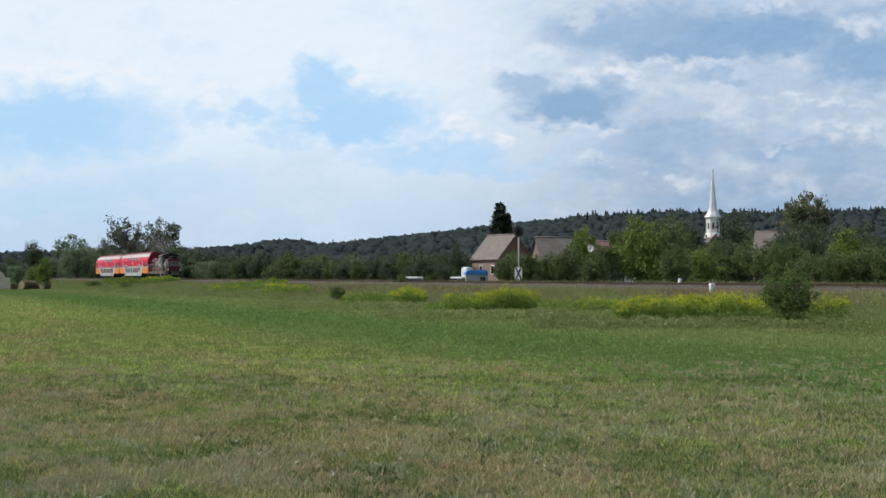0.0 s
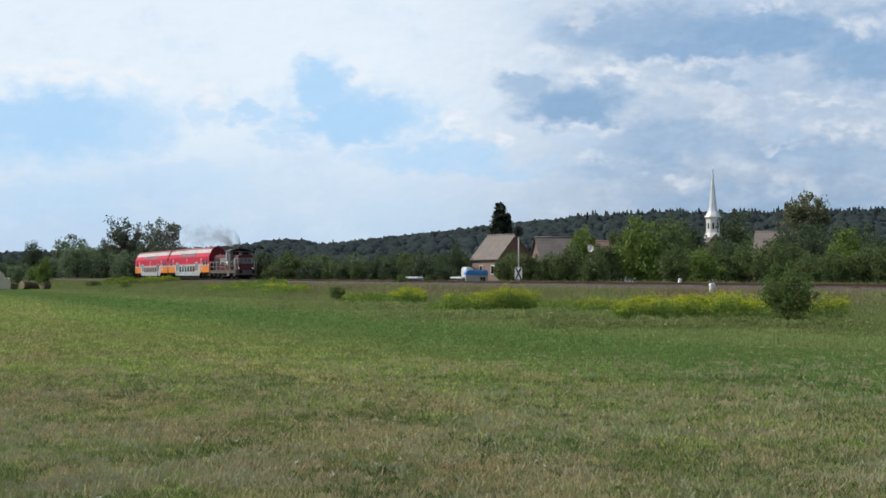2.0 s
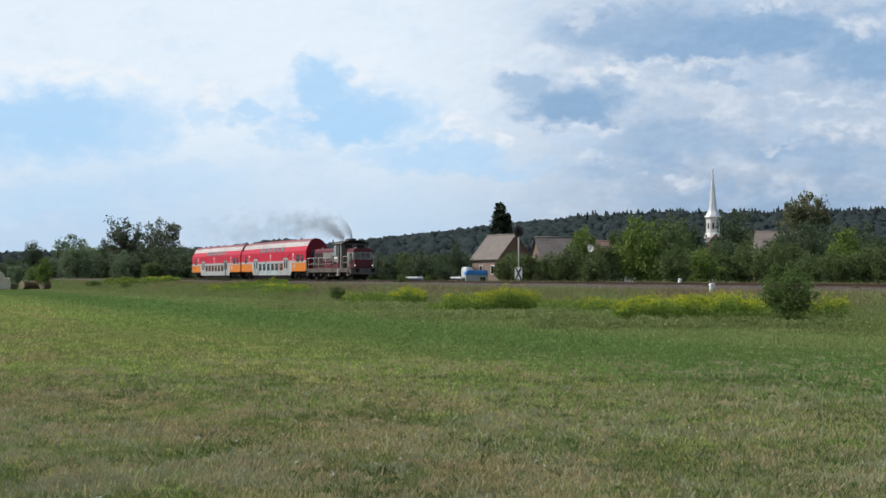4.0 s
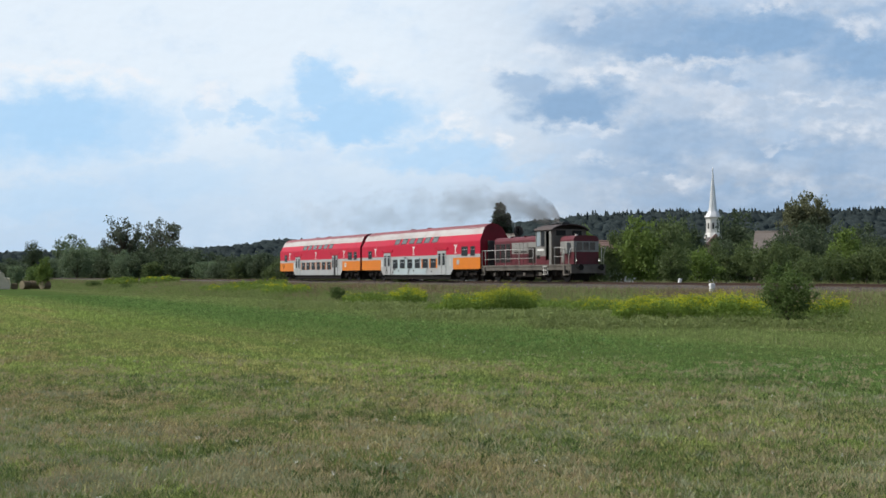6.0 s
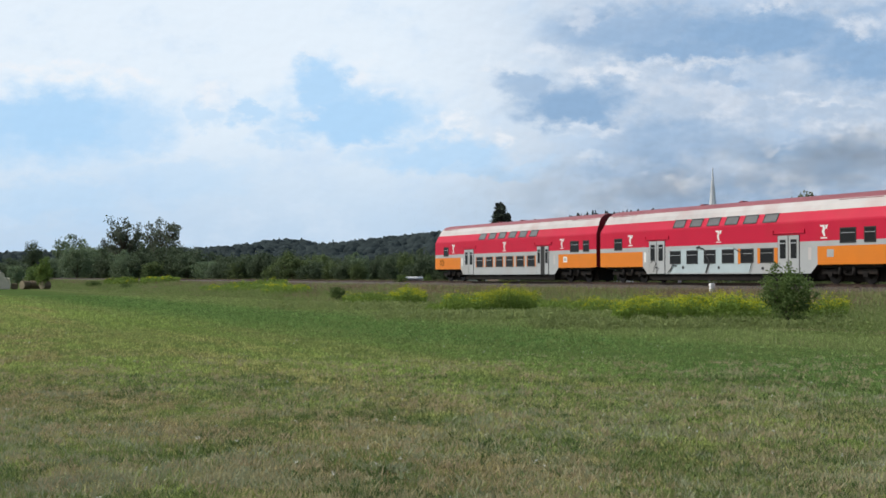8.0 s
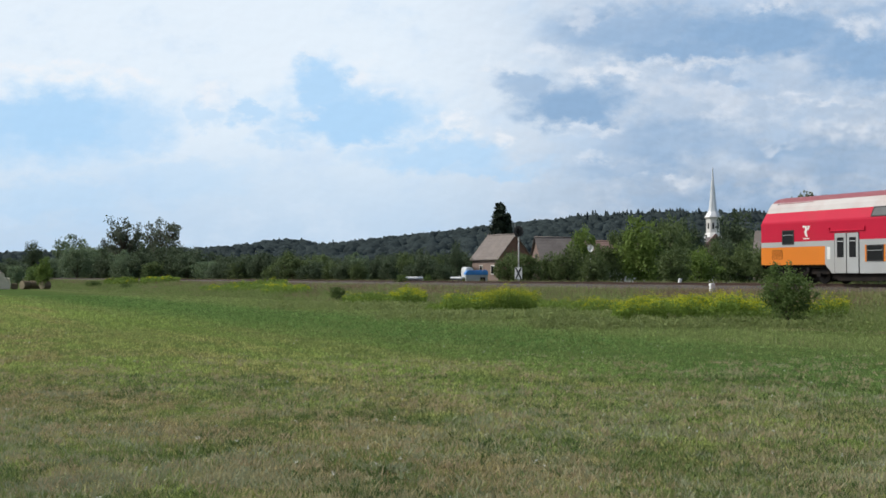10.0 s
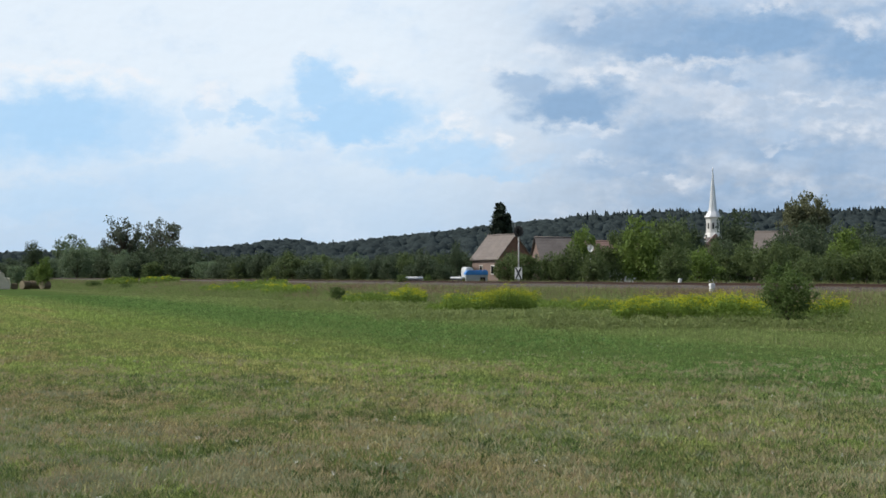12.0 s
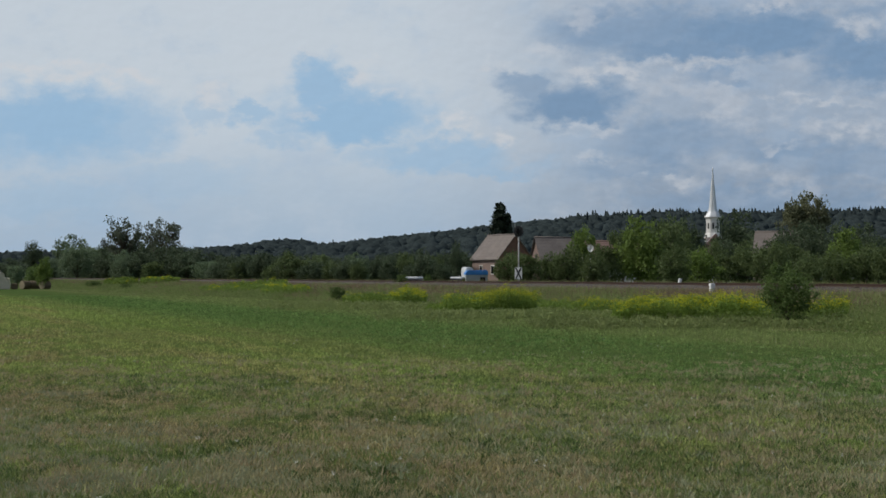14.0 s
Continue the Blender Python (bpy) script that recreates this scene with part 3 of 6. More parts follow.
# ---- trees ----
def tree_model(name, seed, leaf, crown=(0.40, 0.36), mid=0.62, trunk=0.30, clumps=46, leaves=75, size=0.028, lump=0.13, flat_low=0.0, limbs=9, open_crown=0.0):
    """A tree one metre high: a tapered trunk with limbs, and a crown of leaf clumps with gaps."""
    rng = np.random.default_rng(seed)
    root = new(name)
    bm = bmesh.new()
    bend = rng.normal(size=2) * 0.03
    top = (bend[0], bend[1], mid + 0.12)
    tube(bm, [(0, 0, -0.03), (bend[0] * 0.3, bend[1] * 0.3, trunk * 0.5), (bend[0] * 0.6, bend[1] * 0.6, trunk), top], [0.030, 0.024, 0.019, 0.006], 7)
    centers = []
    golden = rng.uniform(0, 6.28)
    for j in range(clumps):
        u = 1 - 2 * (j + 0.5) / clumps
        t = golden + 2.39996 * j
        rad = rng.uniform(0.55, 1.02) if rng.uniform() < 0.8 else rng.uniform(0.1, 0.5)
        q = math.sqrt(max(0, 1 - u * u))
        c = np.array([crown[0] * q * math.cos(t) * rad, crown[0] * q * math.sin(t) * rad, mid + crown[1] * u * rad])
        if u < 0 and flat_low:
            c[2] = mid + crown[1] * u * rad * (1 - flat_low)
        if open_crown and rng.uniform() < open_crown:
            continue
        centers.append(c + rng.normal(size=3) * 0.03)
    centers = np.array(centers)
    for j in range(limbs):
        c = centers[int(rng.integers(len(centers)))]
        s = rng.uniform(0.55, 1.0)
        p0 = Vector((bend[0] * s, bend[1] * s, trunk * s + (mid - trunk) * max(0, s - 0.7)))
        p2 = Vector(c)
        p1 = p0.lerp(p2, 0.5) + Vector((0, 0, 0.04))
        tube(bm, [p0, p1, p2], [0.013, 0.008, 0.003], 5)
    part("trunk", bm, M["bark"], root)
    pts = []
    for c in centers:
        k = int(leaves * rng.uniform(0.6, 1.4))
        r = lump * rng.uniform(0.7, 1.3)
        g = rng.normal(size=(k, 3))
        g /= np.linalg.norm(g, axis=1)[:, None]
        pts.append(c + g * (r * rng.uniform(0.2, 1.15, k) ** 0.7)[:, None] * rng.uniform(0.55, 1.5, 3))
    pts = np.concatenate(pts)
    pts[:, 2] = np.maximum(pts[:, 2], 0.01)
    v, f = leaf_quads(rng, pts, size, 0.3)
    ob = raw_mesh("crown", v, f, [M[leaf]])
    ob.parent = root
    return root


def spruce_model(name, seed, leaf="needle"):
    rng = np.random.default_rng(seed)
    root = new(name)
    bm = tube(bmesh.new(), [(0, 0, -0.02), (0, 0, 0.5), (0, 0, 0.99)], [0.022, 0.014, 0.003], 7)
    pts = []
    for j in range(170):
        z = 0.06 + 0.92 * (j / 170.0)
        r = 0.20 * (1 - z) ** 0.8 * rng.uniform(0.7, 1.2) + 0.012
        t = rng.uniform(0, 6.28)
        end = np.array([math.cos(t) * r, math.sin(t) * r, z - 0.25 * r])
        if j % 4 == 0:
            tube(bm, [(0, 0, z), tuple(end)], [0.005, 0.002], 4)
        k = 34
        s = rng.uniform(0.15, 1.0, k)[:, None]
        pts.append(np.array([0, 0, z]) * (1 - s) + end * s + rng.normal(size=(k, 3)) * 0.016)
    part("trunk", bm, M["bark"], root)
    v, f = leaf_quads(rng, np.concatenate(pts), 0.018, 0.2)
    ob = raw_mesh("crown", v, f, [M[leaf]])
    ob.parent = root
    return root


MODELS = {}


def tree_kinds():
    def add(key, label, group, *models):
        for m in models:
            tagged(m, label, "tree" if "bush" not in key else "bush", group)
        MODELS[key] = [list(models), 0]
    add("orchard", "leafy green orchard tree behind the railway", "orchard trees",
        *[tree_model("orchard_tree", 20 + j, "leaf_orchard", crown=(0.44, 0.40), mid=0.56, trunk=0.22, clumps=56, leaves=86, size=0.025, lump=0.12, limbs=11) for j in range(3)])
    add("bright", "fresh light green tree in the village", "light green trees",
        *[tree_model("lime_tree", 30 + j, "leaf_bright", crown=(0.42, 0.44), mid=0.52, trunk=0.16, clumps=56, leaves=86, size=0.025, lump=0.12) for j in range(2)])
    add("dark", "dark green broad tree with a dense crown", "dark broad trees",
        *[tree_model("oak_tree", 40 + j, "leaf_dark", crown=(0.40, 0.42), mid=0.56, trunk=0.2, clumps=56, leaves=86, size=0.025, lump=0.13) for j in range(3)])
    add("grey", "rounded grey-green willow beside the railway", "willows",
        *[tree_model("willow_tree", 50 + j, "leaf_grey", crown=(0.52, 0.46), mid=0.50, trunk=0.12, clumps=60, leaves=85, size=0.024, lump=0.13) for j in range(2)])
    add("poplar", "tall old poplar with an open crown and bare limbs", "old poplars",
        *[tree_model("poplar_tree", 60 + j, "leaf_poplar", crown=(0.40, 0.29), mid=0.70, trunk=0.40, clumps=84, leaves=75, size=0.019, lump=0.080, limbs=40, open_crown=0.46) for j in range(2)])
    add("grand", "tall spreading old tree with a lobed crown", "old village trees",
        tree_model("ash_tree", 65, "leaf_olive", crown=(0.45, 0.19), mid=0.76, trunk=0.3, clumps=110, leaves=80, size=0.020, lump=0.080, limbs=24, open_crown=0.10))
    add("bush", "dense green shrub growing in the weeds", "shrubs",
        *[tree_model("shrub", 70 + j, "leaf_bush", crown=(0.44, 0.50), mid=0.48, trunk=0.10, clumps=70, leaves=80, size=0.022, lump=0.12, limbs=14) for j in range(2)])
    add("spruce", "tall dark spruce beside the farmhouse", "spruces", spruce_model("spruce_tree", 80), spruce_model("spruce_tree", 81))


def plant(kind, k, dep, top, span, z=0.0, turn=None):
    """A tree on the bearing k at the depth dep, as high as the bearing top over the horizon and as wide as span."""
    models, used = MODELS[kind]
    h = rise(top, dep) - z
    wide = {"orchard": 0.98, "bright": 0.94, "dark": 0.92, "grey": 1.14, "poplar": 0.80, "bush": 1.0, "grand": 0.94, "spruce": 0.33}[kind]
    w = span * dep / F / wide
    x, y = spot(k, dep)
    src = models[used % len(models)]
    MODELS[kind][1] += 1
    m = pose(x, y, z, 0, 0, turn if turn is not None else (used * 77 + k) % 360) @ Matrix.Diagonal((w, w, h, 1))
    if used < len(models):
        src.matrix_basis = m
        return src
    o = copy_thing(src, Matrix())
    o.matrix_basis = m
    return o


def bed_depth(k, extra):
    """Depth of the line that runs beside the railway, extra metres behind its middle, on the bearing k."""
    m, n = k / F, TRACK + extra
    a = n * (AC.x - m * AC.y) / (m * AL.y - AL.x)
    return AL.y * a + AC.y * n


def trees():
    rng = np.random.default_rng(12)
    for row in (
        # by the far end of the line
        ("dark", -724, 400, 60, 44), ("dark", -764, 380, 33, 60), ("grey", -690, 360, 38, 50), ("grey", -655, 400, 72, 78), ("grey", -622, 390, 62, 64),
        ("grey", -640, 350, 28, 70), ("grey", -648, 330, 62, 76), ("grey", -565, 296, 46, 60), ("bright", -706, 150, 34, 34), ("bush", -722, 156, 24, 40), ("grey", -755, 170, 26, 40),
        ("poplar", -567, 320, 103, 74), ("poplar", -498, 330, 101, 72), ("dark", -535, 345, 66, 80), ("dark", -590, 350, 56, 60), ("dark", -592, 300, 42, 56),
        ("grey", -560, 290, 36, 54), ("orchard", -516, 285, 30, 44), ("dark", -480, 300, 58, 84), ("dark", -452, 280, 40, 60), ("grey", -418, 275, 33, 62),
        ("dark", -530, 292, 46, 60), ("dark", -470, 286, 44, 60), ("grey", -600, 355, 46, 60), ("dark", -440, 320, 48, 70), ("grey", -400, 260, 28, 50),
        # the village
        ("spruce", 102, 232, 131, 64), ("spruce", 115, 236, 112, 34), ("dark", 24, 190, 64, 24), ("dark", -70, 215, 46, 60), ("dark", -10, 200, 40, 60),
        ("orchard", -12, 150, 36, 40), ("orchard", 116, 122, 42, 56), ("orchard", 150, 118, 46, 70), ("orchard", 190, 120, 42, 60), ("bright", 252, 122, 88, 64),
        ("orchard", 222, 112, 52, 66), ("orchard", 290, 112, 62, 64), ("orchard", 266, 95, 42, 56), ("bright", 352, 112, 104, 96), ("orchard", 388, 116, 100, 84),
        ("orchard", 318, 122, 92, 66), ("orchard", 418, 125, 94, 60), ("orchard", 410, 100, 52, 64), ("bright", 458, 104, 50, 72), ("orchard", 500, 112, 46, 70),
        ("dark", 520, 262, 118, 80), ("dark", 560, 250, 84, 60), ("orchard", 540, 112, 62, 76), ("orchard", 580, 106, 56, 74), ("orchard", 616, 112, 66, 64),
        ("grand", 641, 215, 143, 88), ("dark", 650, 200, 96, 90), ("dark", 655, 132, 92, 62), ("dark", 610, 205, 92, 60), ("dark", 432, 262, 102, 66), ("dark", 402, 270, 96, 60), ("bright", 708, 112, 84, 84), ("orchard", 690, 104, 46, 62),
        ("orchard", 748, 104, 56, 66), ("dark", 770, 124, 76, 70), ("orchard", 790, 100, 60, 70), ("orchard", 650, 100, 42, 60), ("dark", 820, 120, 84, 80),
        ("dark", 590, 170, 72, 60), ("orchard", 474, 150, 58, 64), ("dark", 500, 200, 70, 50), ("dark", 700, 170, 92, 60), ("dark", 745, 180, 96, 70),
        # shrubs before the railway
        ("bush", 609, 39.0, 25, 108), ("bush", -187, 78.0, -14, 34), ("bush", 141, 53.0, -44, 42), ("bush", 303, 50.0, -40, 26), ("bush", 60, 60.0, -38, 26),
        ("bush", -72, 116.0, 7, 28), ("bush", -28, 116.0, 5, 20), ("bush", -618, 170.0, -6, 34), ("bush", -560, 150.0, -12, 30),
    ):
        plant(*row)
    for j, k in enumerate(np.arange(-400, 14, 15)):
        kind = ("orchard", "dark", "grey", "dark", "dark", "orchard")[int(rng.integers(6))]
        plant(kind, float(k) + rng.uniform(-6, 6), bed_depth(k, 0) + rng.uniform(26, 44), rng.uniform(22, 44), rng.uniform(34, 60))
    for j, k in enumerate(np.arange(-400, 60, 26)):
        plant("dark", float(k) + rng.uniform(-8, 8), bed_depth(k, 0) + rng.uniform(80, 150), rng.uniform(34, 48), rng.uniform(40, 64))


# ---- the train: local x runs forward, local -y faces the field, z from the rail head ----
def wheel(parent, x, y, z, r, name="wheel"):
    bm = bmesh.new()
    s = 1 if y > 0 else -1
    tube(bm, [(x, y - s * 0.07, z), (x, y + s * 0.05, z)], r, 20)
    w = part(name, bm, M["steel"], parent)
    bm = bmesh.new()
    tube(bm, [(x, y + s * 0.05, z), (x, y + s * 0.13, z)], [r * 0.42, r * 0.30], 14)
    part("hub", bm, M["dark"], w)
    return w


def bogie(parent, x, half, r=0.46):
    bm = boxes((x - half - 0.75, x + half + 0.75, -1.12, -1.0, 0.5, 0.78), (x - half - 0.75, x + half + 0.75, 1.0, 1.12, 0.5, 0.78),
               (x - 0.25, x + 0.25, -1.12, 1.12, 0.45, 0.85), (x - half - 0.16, x - half + 0.16, -1.2, 1.2, 0.36, 0.6),
               (x + half - 0.16, x + half + 0.16, -1.2, 1.2, 0.36, 0.6), bevel=0.03)
    for sx in (-0.5, 0.5):
        tube(bm, [(x + sx, -1.18, 0.42), (x + sx, -1.18, 0.9)], 0.11, 8)
    b = part("bogie", bm, M["dark"], parent, "dark dusty bogie")
    for sx in (-half, half):
        for sy in (-0.76, 0.76):
            wheel(b, x + sx, sy, r, r)
    return b


def side_window(parent, x0, x1, z0, z1, y=-1.4, lean=0.0, glass="glass", name="window"):
    """A framed pane on the side; lean carries its top inwards."""
    s = -1 if y < 0 else 1
    def at(x, z, out):
        t = (z - z0) / (z1 - z0)
        return (x, y + s * out - s * lean * t, z)
    bm = bmesh.new()
    b = 0.06
    o, i = [(x0, z0), (x1, z0), (x1, z1), (x0, z1)], [(x0 + b, z0 + b), (x1 - b, z0 + b), (x1 - b, z1 - b), (x0 + b, z1 - b)]
    rings = [[bm.verts.new(at(x, z, d)) for x, z in q] for q, d in ((o, -0.01), (o, 0.022), (i, 0.022), (i, 0.004))]
    for a, c in zip(rings, rings[1:]):
        for j in range(4):
            bm.faces.new((a[j], a[(j + 1) % 4], c[(j + 1) % 4], c[j]))
    bmesh.ops.recalc_face_normals(bm, faces=bm.faces)
    w = part(name, bm, M["rubber"], parent)
    bm = bmesh.new()
    bm.faces.new([bm.verts.new(at(x, z, 0.010)) for x, z in i])
    part("pane", bm, M[glass], w, "dark reflecting pane")
    if lean == 0:
        zb = z0 + (z1 - z0) * 0.66
        part("window_bar", boxes((x0 + b, x1 - b, min(y, y + s * 0.018), max(y, y + s * 0.018), zb - 0.013, zb + 0.013)), M["grey"], w)
    return w


def side_panel(name, parent, outline, mat, y=-1.4, out=0.006, label="", depth=0.01):
    bm = prism(bmesh.new(), outline, y - out, y - out + depth)
    bmesh.ops.recalc_face_normals(bm, faces=bm.faces)
    return part(name, bm, mat, parent, label)


def ribbon(name, parent, pts, width, mat, y, label=""):
    """A flat painted stroke through points in x and z."""
    bm = bmesh.new()
    p = [Vector((a, 0, b)) for a, b in pts]
    rows = []
    for i, q in enumerate(p):
        way = (p[min(i + 1, len(p) - 1)] - p[max(i - 1, 0)]).normalized()
        side = Vector((-way.z, 0, way.x)) * width * 0.5 * (0.6 if i in (0, len(p) - 1) else 1)
        rows.append([bm.verts.new((v.x, y, v.z)) for v in (q - side, q + side)])
    for a, b in zip(rows, rows[1:]):
        bm.faces.new((a[0], a[1], b[1], b[0]))
    return part(name, bm, mat, parent, label)


def coach(label, sprayed):
    root = new("double_deck_coach")
    tagged(root, label, "train coach", "coaches of the train")
    L = 26.1
    stations = [(0.0, 1.05), (0.40, 1.02), (5.05, 1.02), (5.55, 0.56), (5.9, 0.55), (20.2, 0.55), (20.55, 0.56), (21.05, 1.02), (25.70, 1.02), (26.1, 1.05)]
    half = [(1.40, None), (1.40, 2.0), (1.40, 2.28), (1.40, 3.30), (1.38, 3.40), (1.12, 3.92), (0.99, 4.22), (0.81, 4.49), (0.45, 4.73), (0.0, 4.82)]
    body, mats = bmesh.new(), [M["orange"], M["grey"], M["red"], M["white"], M["roof_red"], M["dark"], M["red_end_shaded"]]
    rings = []
    for x, zb in stations:
        pinch = 0.985 if x in (0.0, 26.1) else 1.0
        near = [(-y * pinch, zb if z is None else z) for y, z in half]
        far = [(-y, z) for y, z in near[-2::-1]]
        lean = 0.34 if x == 0.0 else -0.34 if x == 26.1 else 0.0
        rings.append([body.verts.new((x + lean * max(0.0, z - 3.3) / 1.5, y, z)) for y, z in near + far])
    n = len(rings[0])
    for i, (a, b) in enumerate(zip(rings, rings[1:])):
        for j in range(n - 1):
            f = body.faces.new((a[j], a[j + 1], b[j + 1], b[j]))
            k = min(j, n - 2 - j)
            middle = 2 <= i <= 6
            f.material_index = (1 if middle else 0, 1, 2, 2, 2, 3, 3, 4, 4)[k]
        f = body.faces.new((a[n - 1], a[0], b[0], b[n - 1]))
        f.material_index = 5
    for ring in (rings[0], rings[-1][::-1]):
        body.faces.new(ring).material_index = 6
    bmesh.ops.recalc_face_normals(body, faces=body.faces)
    part("body", body, mats, root)
    for s in (-1, 1):
        y = s * 1.4
        for x0, x1 in ((1.75, 2.7), (22.7, 23.85), (24.4, 25.2)):
            side_window(root, x0, x1, 2.13, 2.93, y)
        for j in range(6):
            side_window(root, 8.0 + 1.70 * j, 9.12 + 1.70 * j, 1.16, 1.99, y)
            side_window(root, 8.25 + 1.68 * j, 9.42 + 1.68 * j, 3.41, 3.93, s * 1.375, 0.255, "glass_grey", "upper_window")
        for d, x in enumerate((5.75, 17.95)):
            gap = 0.30 if (d and not sprayed) else 0.03
            # in the wide gap this dark board stands in for the unlit inside
            bm = boxes((x, x + 1.75, y - 0.012, y + 0.012, 0.54, 2.66))
            frame_ = part("door", bm, M["rubber"], root, "grey double-leaf door")
            for x0, x1 in ((x + 0.04, x + 0.875 - gap), (x + 0.875 + gap, x + 1.71)):
                bm = boxes((x0, x1, y - 0.035, y + 0.035, 0.56, 2.63), bevel=0.012)
                part("door_leaf", bm, M["grey"], frame_)
                m = (x0 + x1) / 2
                w = min(0.24, (x1 - x0) * 0.33)
                bm = boxes((m - w, m + w, y - 0.042, y + 0.042, 1.38, 2.42), bevel=0.01)
                part("pane", bm, M["glass"], frame_)
                bm = boxes((m - w + 0.04, m + w - 0.04, y - 0.046, y + 0.046, 2.2, 2.24))
                part("pane_bar", bm, M["silver"], frame_)
            bm = boxes((x - 0.40, x + 2.15, y - 0.05, y + 0.02, 2.74, 2.80), (x - 0.40, x - 0.33, y - 0.06, y + 0.02, 2.74, 2.96),
                       (x + 2.08, x + 2.15, y - 0.06, y + 0.02, 2.74, 2.96), bevel=0.012)
            if s > 0:
                bmesh.ops.translate(bm, verts=bm.verts, vec=(0, 0.03, 0))
            part("rain_gutter", bm, M["red"], root)
    y = -1.4
    for x in (3.65, 12.8, 21.55):
        e = 0.82
        side_panel("emblem", root, [(x + a * e, 2.80 + b * e) for a, b in ((-0.34, 0.40), (-0.34, 0.28), (-0.12, 0.26), (-0.10, 0.12), (-0.20, -0.02), (-0.02, -0.34), (0.12, -0.34),
                                    (0.02, -0.02), (0.10, 0.10), (0.06, 0.38))], M["sign_white"], y, label="white bird-like emblem")
        side_panel("emblem_wing", root, [(x + a * e, 2.80 + b * e) for a, b in ((0.12, 0.14), (0.24, 0.12), (0.36, 0.40), (0.13, 0.38))], M["sign_white"], y)
        side_panel("emblem_bar", root, [(x - 0.24, 2.40), (x + 0.24, 2.40), (x + 0.24, 2.46), (x - 0.24, 2.46)], M["sign_white"], y)
    side_panel("notice", root, [(21.75, 1.42), (22.25, 1.42), (22.25, 1.82), (21.75, 1.82)], M["grey"] if sprayed else M["sign_white"], y, label="pale notice plate")
    side_panel("inset", root, [(21.85, 1.5), (22.15, 1.5), (22.15, 1.74), (21.85, 1.74)], M["grey"], y, 0.012)
    side_panel("marking", root, [(5.2, 1.3), (5.42, 1.3), (5.42, 1.95), (5.2, 1.95)], M["sign_white"], y)
    side_panel("marking", root, [(20.35, 1.3), (20.6, 1.3), (20.6, 1.95), (20.35, 1.95)], M["white"], y)
    if not sprayed:
        grille = part("vent_grille", boxes((0.93, 1.77, y - 0.006, y, 1.34, 1.84)), M["dark"], root)
        for j in range(9):
            part("slat", boxes((0.95, 1.75, y - 0.016, y - 0.006, 1.36 + 0.052 * j, 1.395 + 0.052 * j)), M["orange"], grille)
        for j in range(6):
            for x in (7.88 + 1.70 * j, 9.14 + 1.70 * j):
                side_panel("orange_strip", root, [(x, 1.14), (x + 0.11, 1.14), (x + 0.11, 2.0), (x, 2.0)], M["orange"], y)
    # roof hatches and ridge fans
    for x0, x1 in ((0.9, 3.6), (22.2, 25.2)):
        bm = bmesh.new()
        a = [bm.verts.new(p) for p in ((x0, -0.86, 4.42), (x1, -0.86, 4.42), (x1, -0.45, 4.735), (x0, -0.45, 4.735))]
        b = [bm.verts.new((v.co.x, v.co.y - 0.008, v.co.z + 0.012)) for v in a]
        bm.faces.new(b)
        for j in range(4):
            bm.faces.new((a[j], a[(j + 1) % 4], b[(j + 1) % 4], b[j]))
        bmesh.ops.recalc_face_normals(bm, faces=bm.faces)
        part("roof_hatch", bm, M["roof_red"], root)
        bm = boxes((x0 - 0.05, x0, -0.88, -0.84, 4.30, 4.46))
        part("hatch_edge", bm, M["dark"], root)
    for x in (9.5, 13.2):
        part("roof_vent", boxes((x, x + 0.35, -0.2, 0.2, 4.78, 4.88), bevel=0.03), M["roof_red"], root)
    # underside; the dark middle floor reaches low to fill the shadow above the rail
    for x in (0.9, 21.3):
        part("brake_gear", boxes((x, x + 3.9, -0.62, 0.62, 0.12, 0.86), bevel=0.03), M["dark"], root)
    for x in (5.0, 20.4):
        part("air_tank", boxes((x, x + 0.7, -0.9, 0.9, 0.22, 0.7), bevel=0.08), M["dark"], root)
    part("underfloor", boxes((0.6, 5.0, -1.2, 1.2, 0.85, 1.03), (21.1, 25.5, -1.2, 1.2, 0.85, 1.03), (5.8, 20.3, -1.25, 1.25, 0.15, 0.56), bevel=0.03), M["dark"], root)
    bogie(root, 3.1, 1.25)
    bogie(root, 23.0, 1.25)
    for x, s in ((0.0, -1), (26.1, 1)):
        bm = boxes((min(x, x + s * 0.24), max(x, x + s * 0.24), -0.72, 0.72, 1.15, 3.35), bevel=0.06)
        part("gangway", bm, M["rubber"], root, "dark rubber gangway bellows")
        for yb in (-0.87, 0.87):
            bm = bmesh.new()
            tube(bm, [(x, yb, 1.05), (x + s * 0.22, yb, 1.05)], 0.11, 10)
            tube(bm, [(x + s * 0.22, yb, 1.05), (x + s * 0.25, yb, 1.05)], 0.22, 14)
            part("buffer", bm, M["dark"], root)
        part("coupling", boxes((min(x, x + s * 0.25), max(x, x + s * 0.25), -0.12, 0.12, 0.9, 1.1), bevel=0.02), M["dark"], root)
    if sprayed:
        for x0, x1 in ((14.55, 14.78), (16.25, 16.48), (17.66, 17.95)):
            side_panel("orange_panel", root, [(x0, 1.12), (x1, 1.12), (x1, 2.0), (x0, 2.0)], M["orange"], y)
        for outline in ([(7.95, 0.60), (11.45, 0.60), (11.75, 0.95), (11.85, 1.35), (11.5, 1.75), (11.35, 2.05), (10.2, 2.12), (8.2, 2.05), (7.8, 1.7), (8.25, 1.1)],
                        [(11.75, 0.60), (15.5, 0.60), (15.72, 1.05), (15.1, 1.6), (14.4, 2.0), (13.6, 2.14), (12.2, 2.1), (11.8, 1.8), (12.05, 1.35), (11.95, 0.9)]):
            side_panel("graffiti_fill", root, outline, M["spray"], y, 0.004, "pale blue spray paint", 0.006)
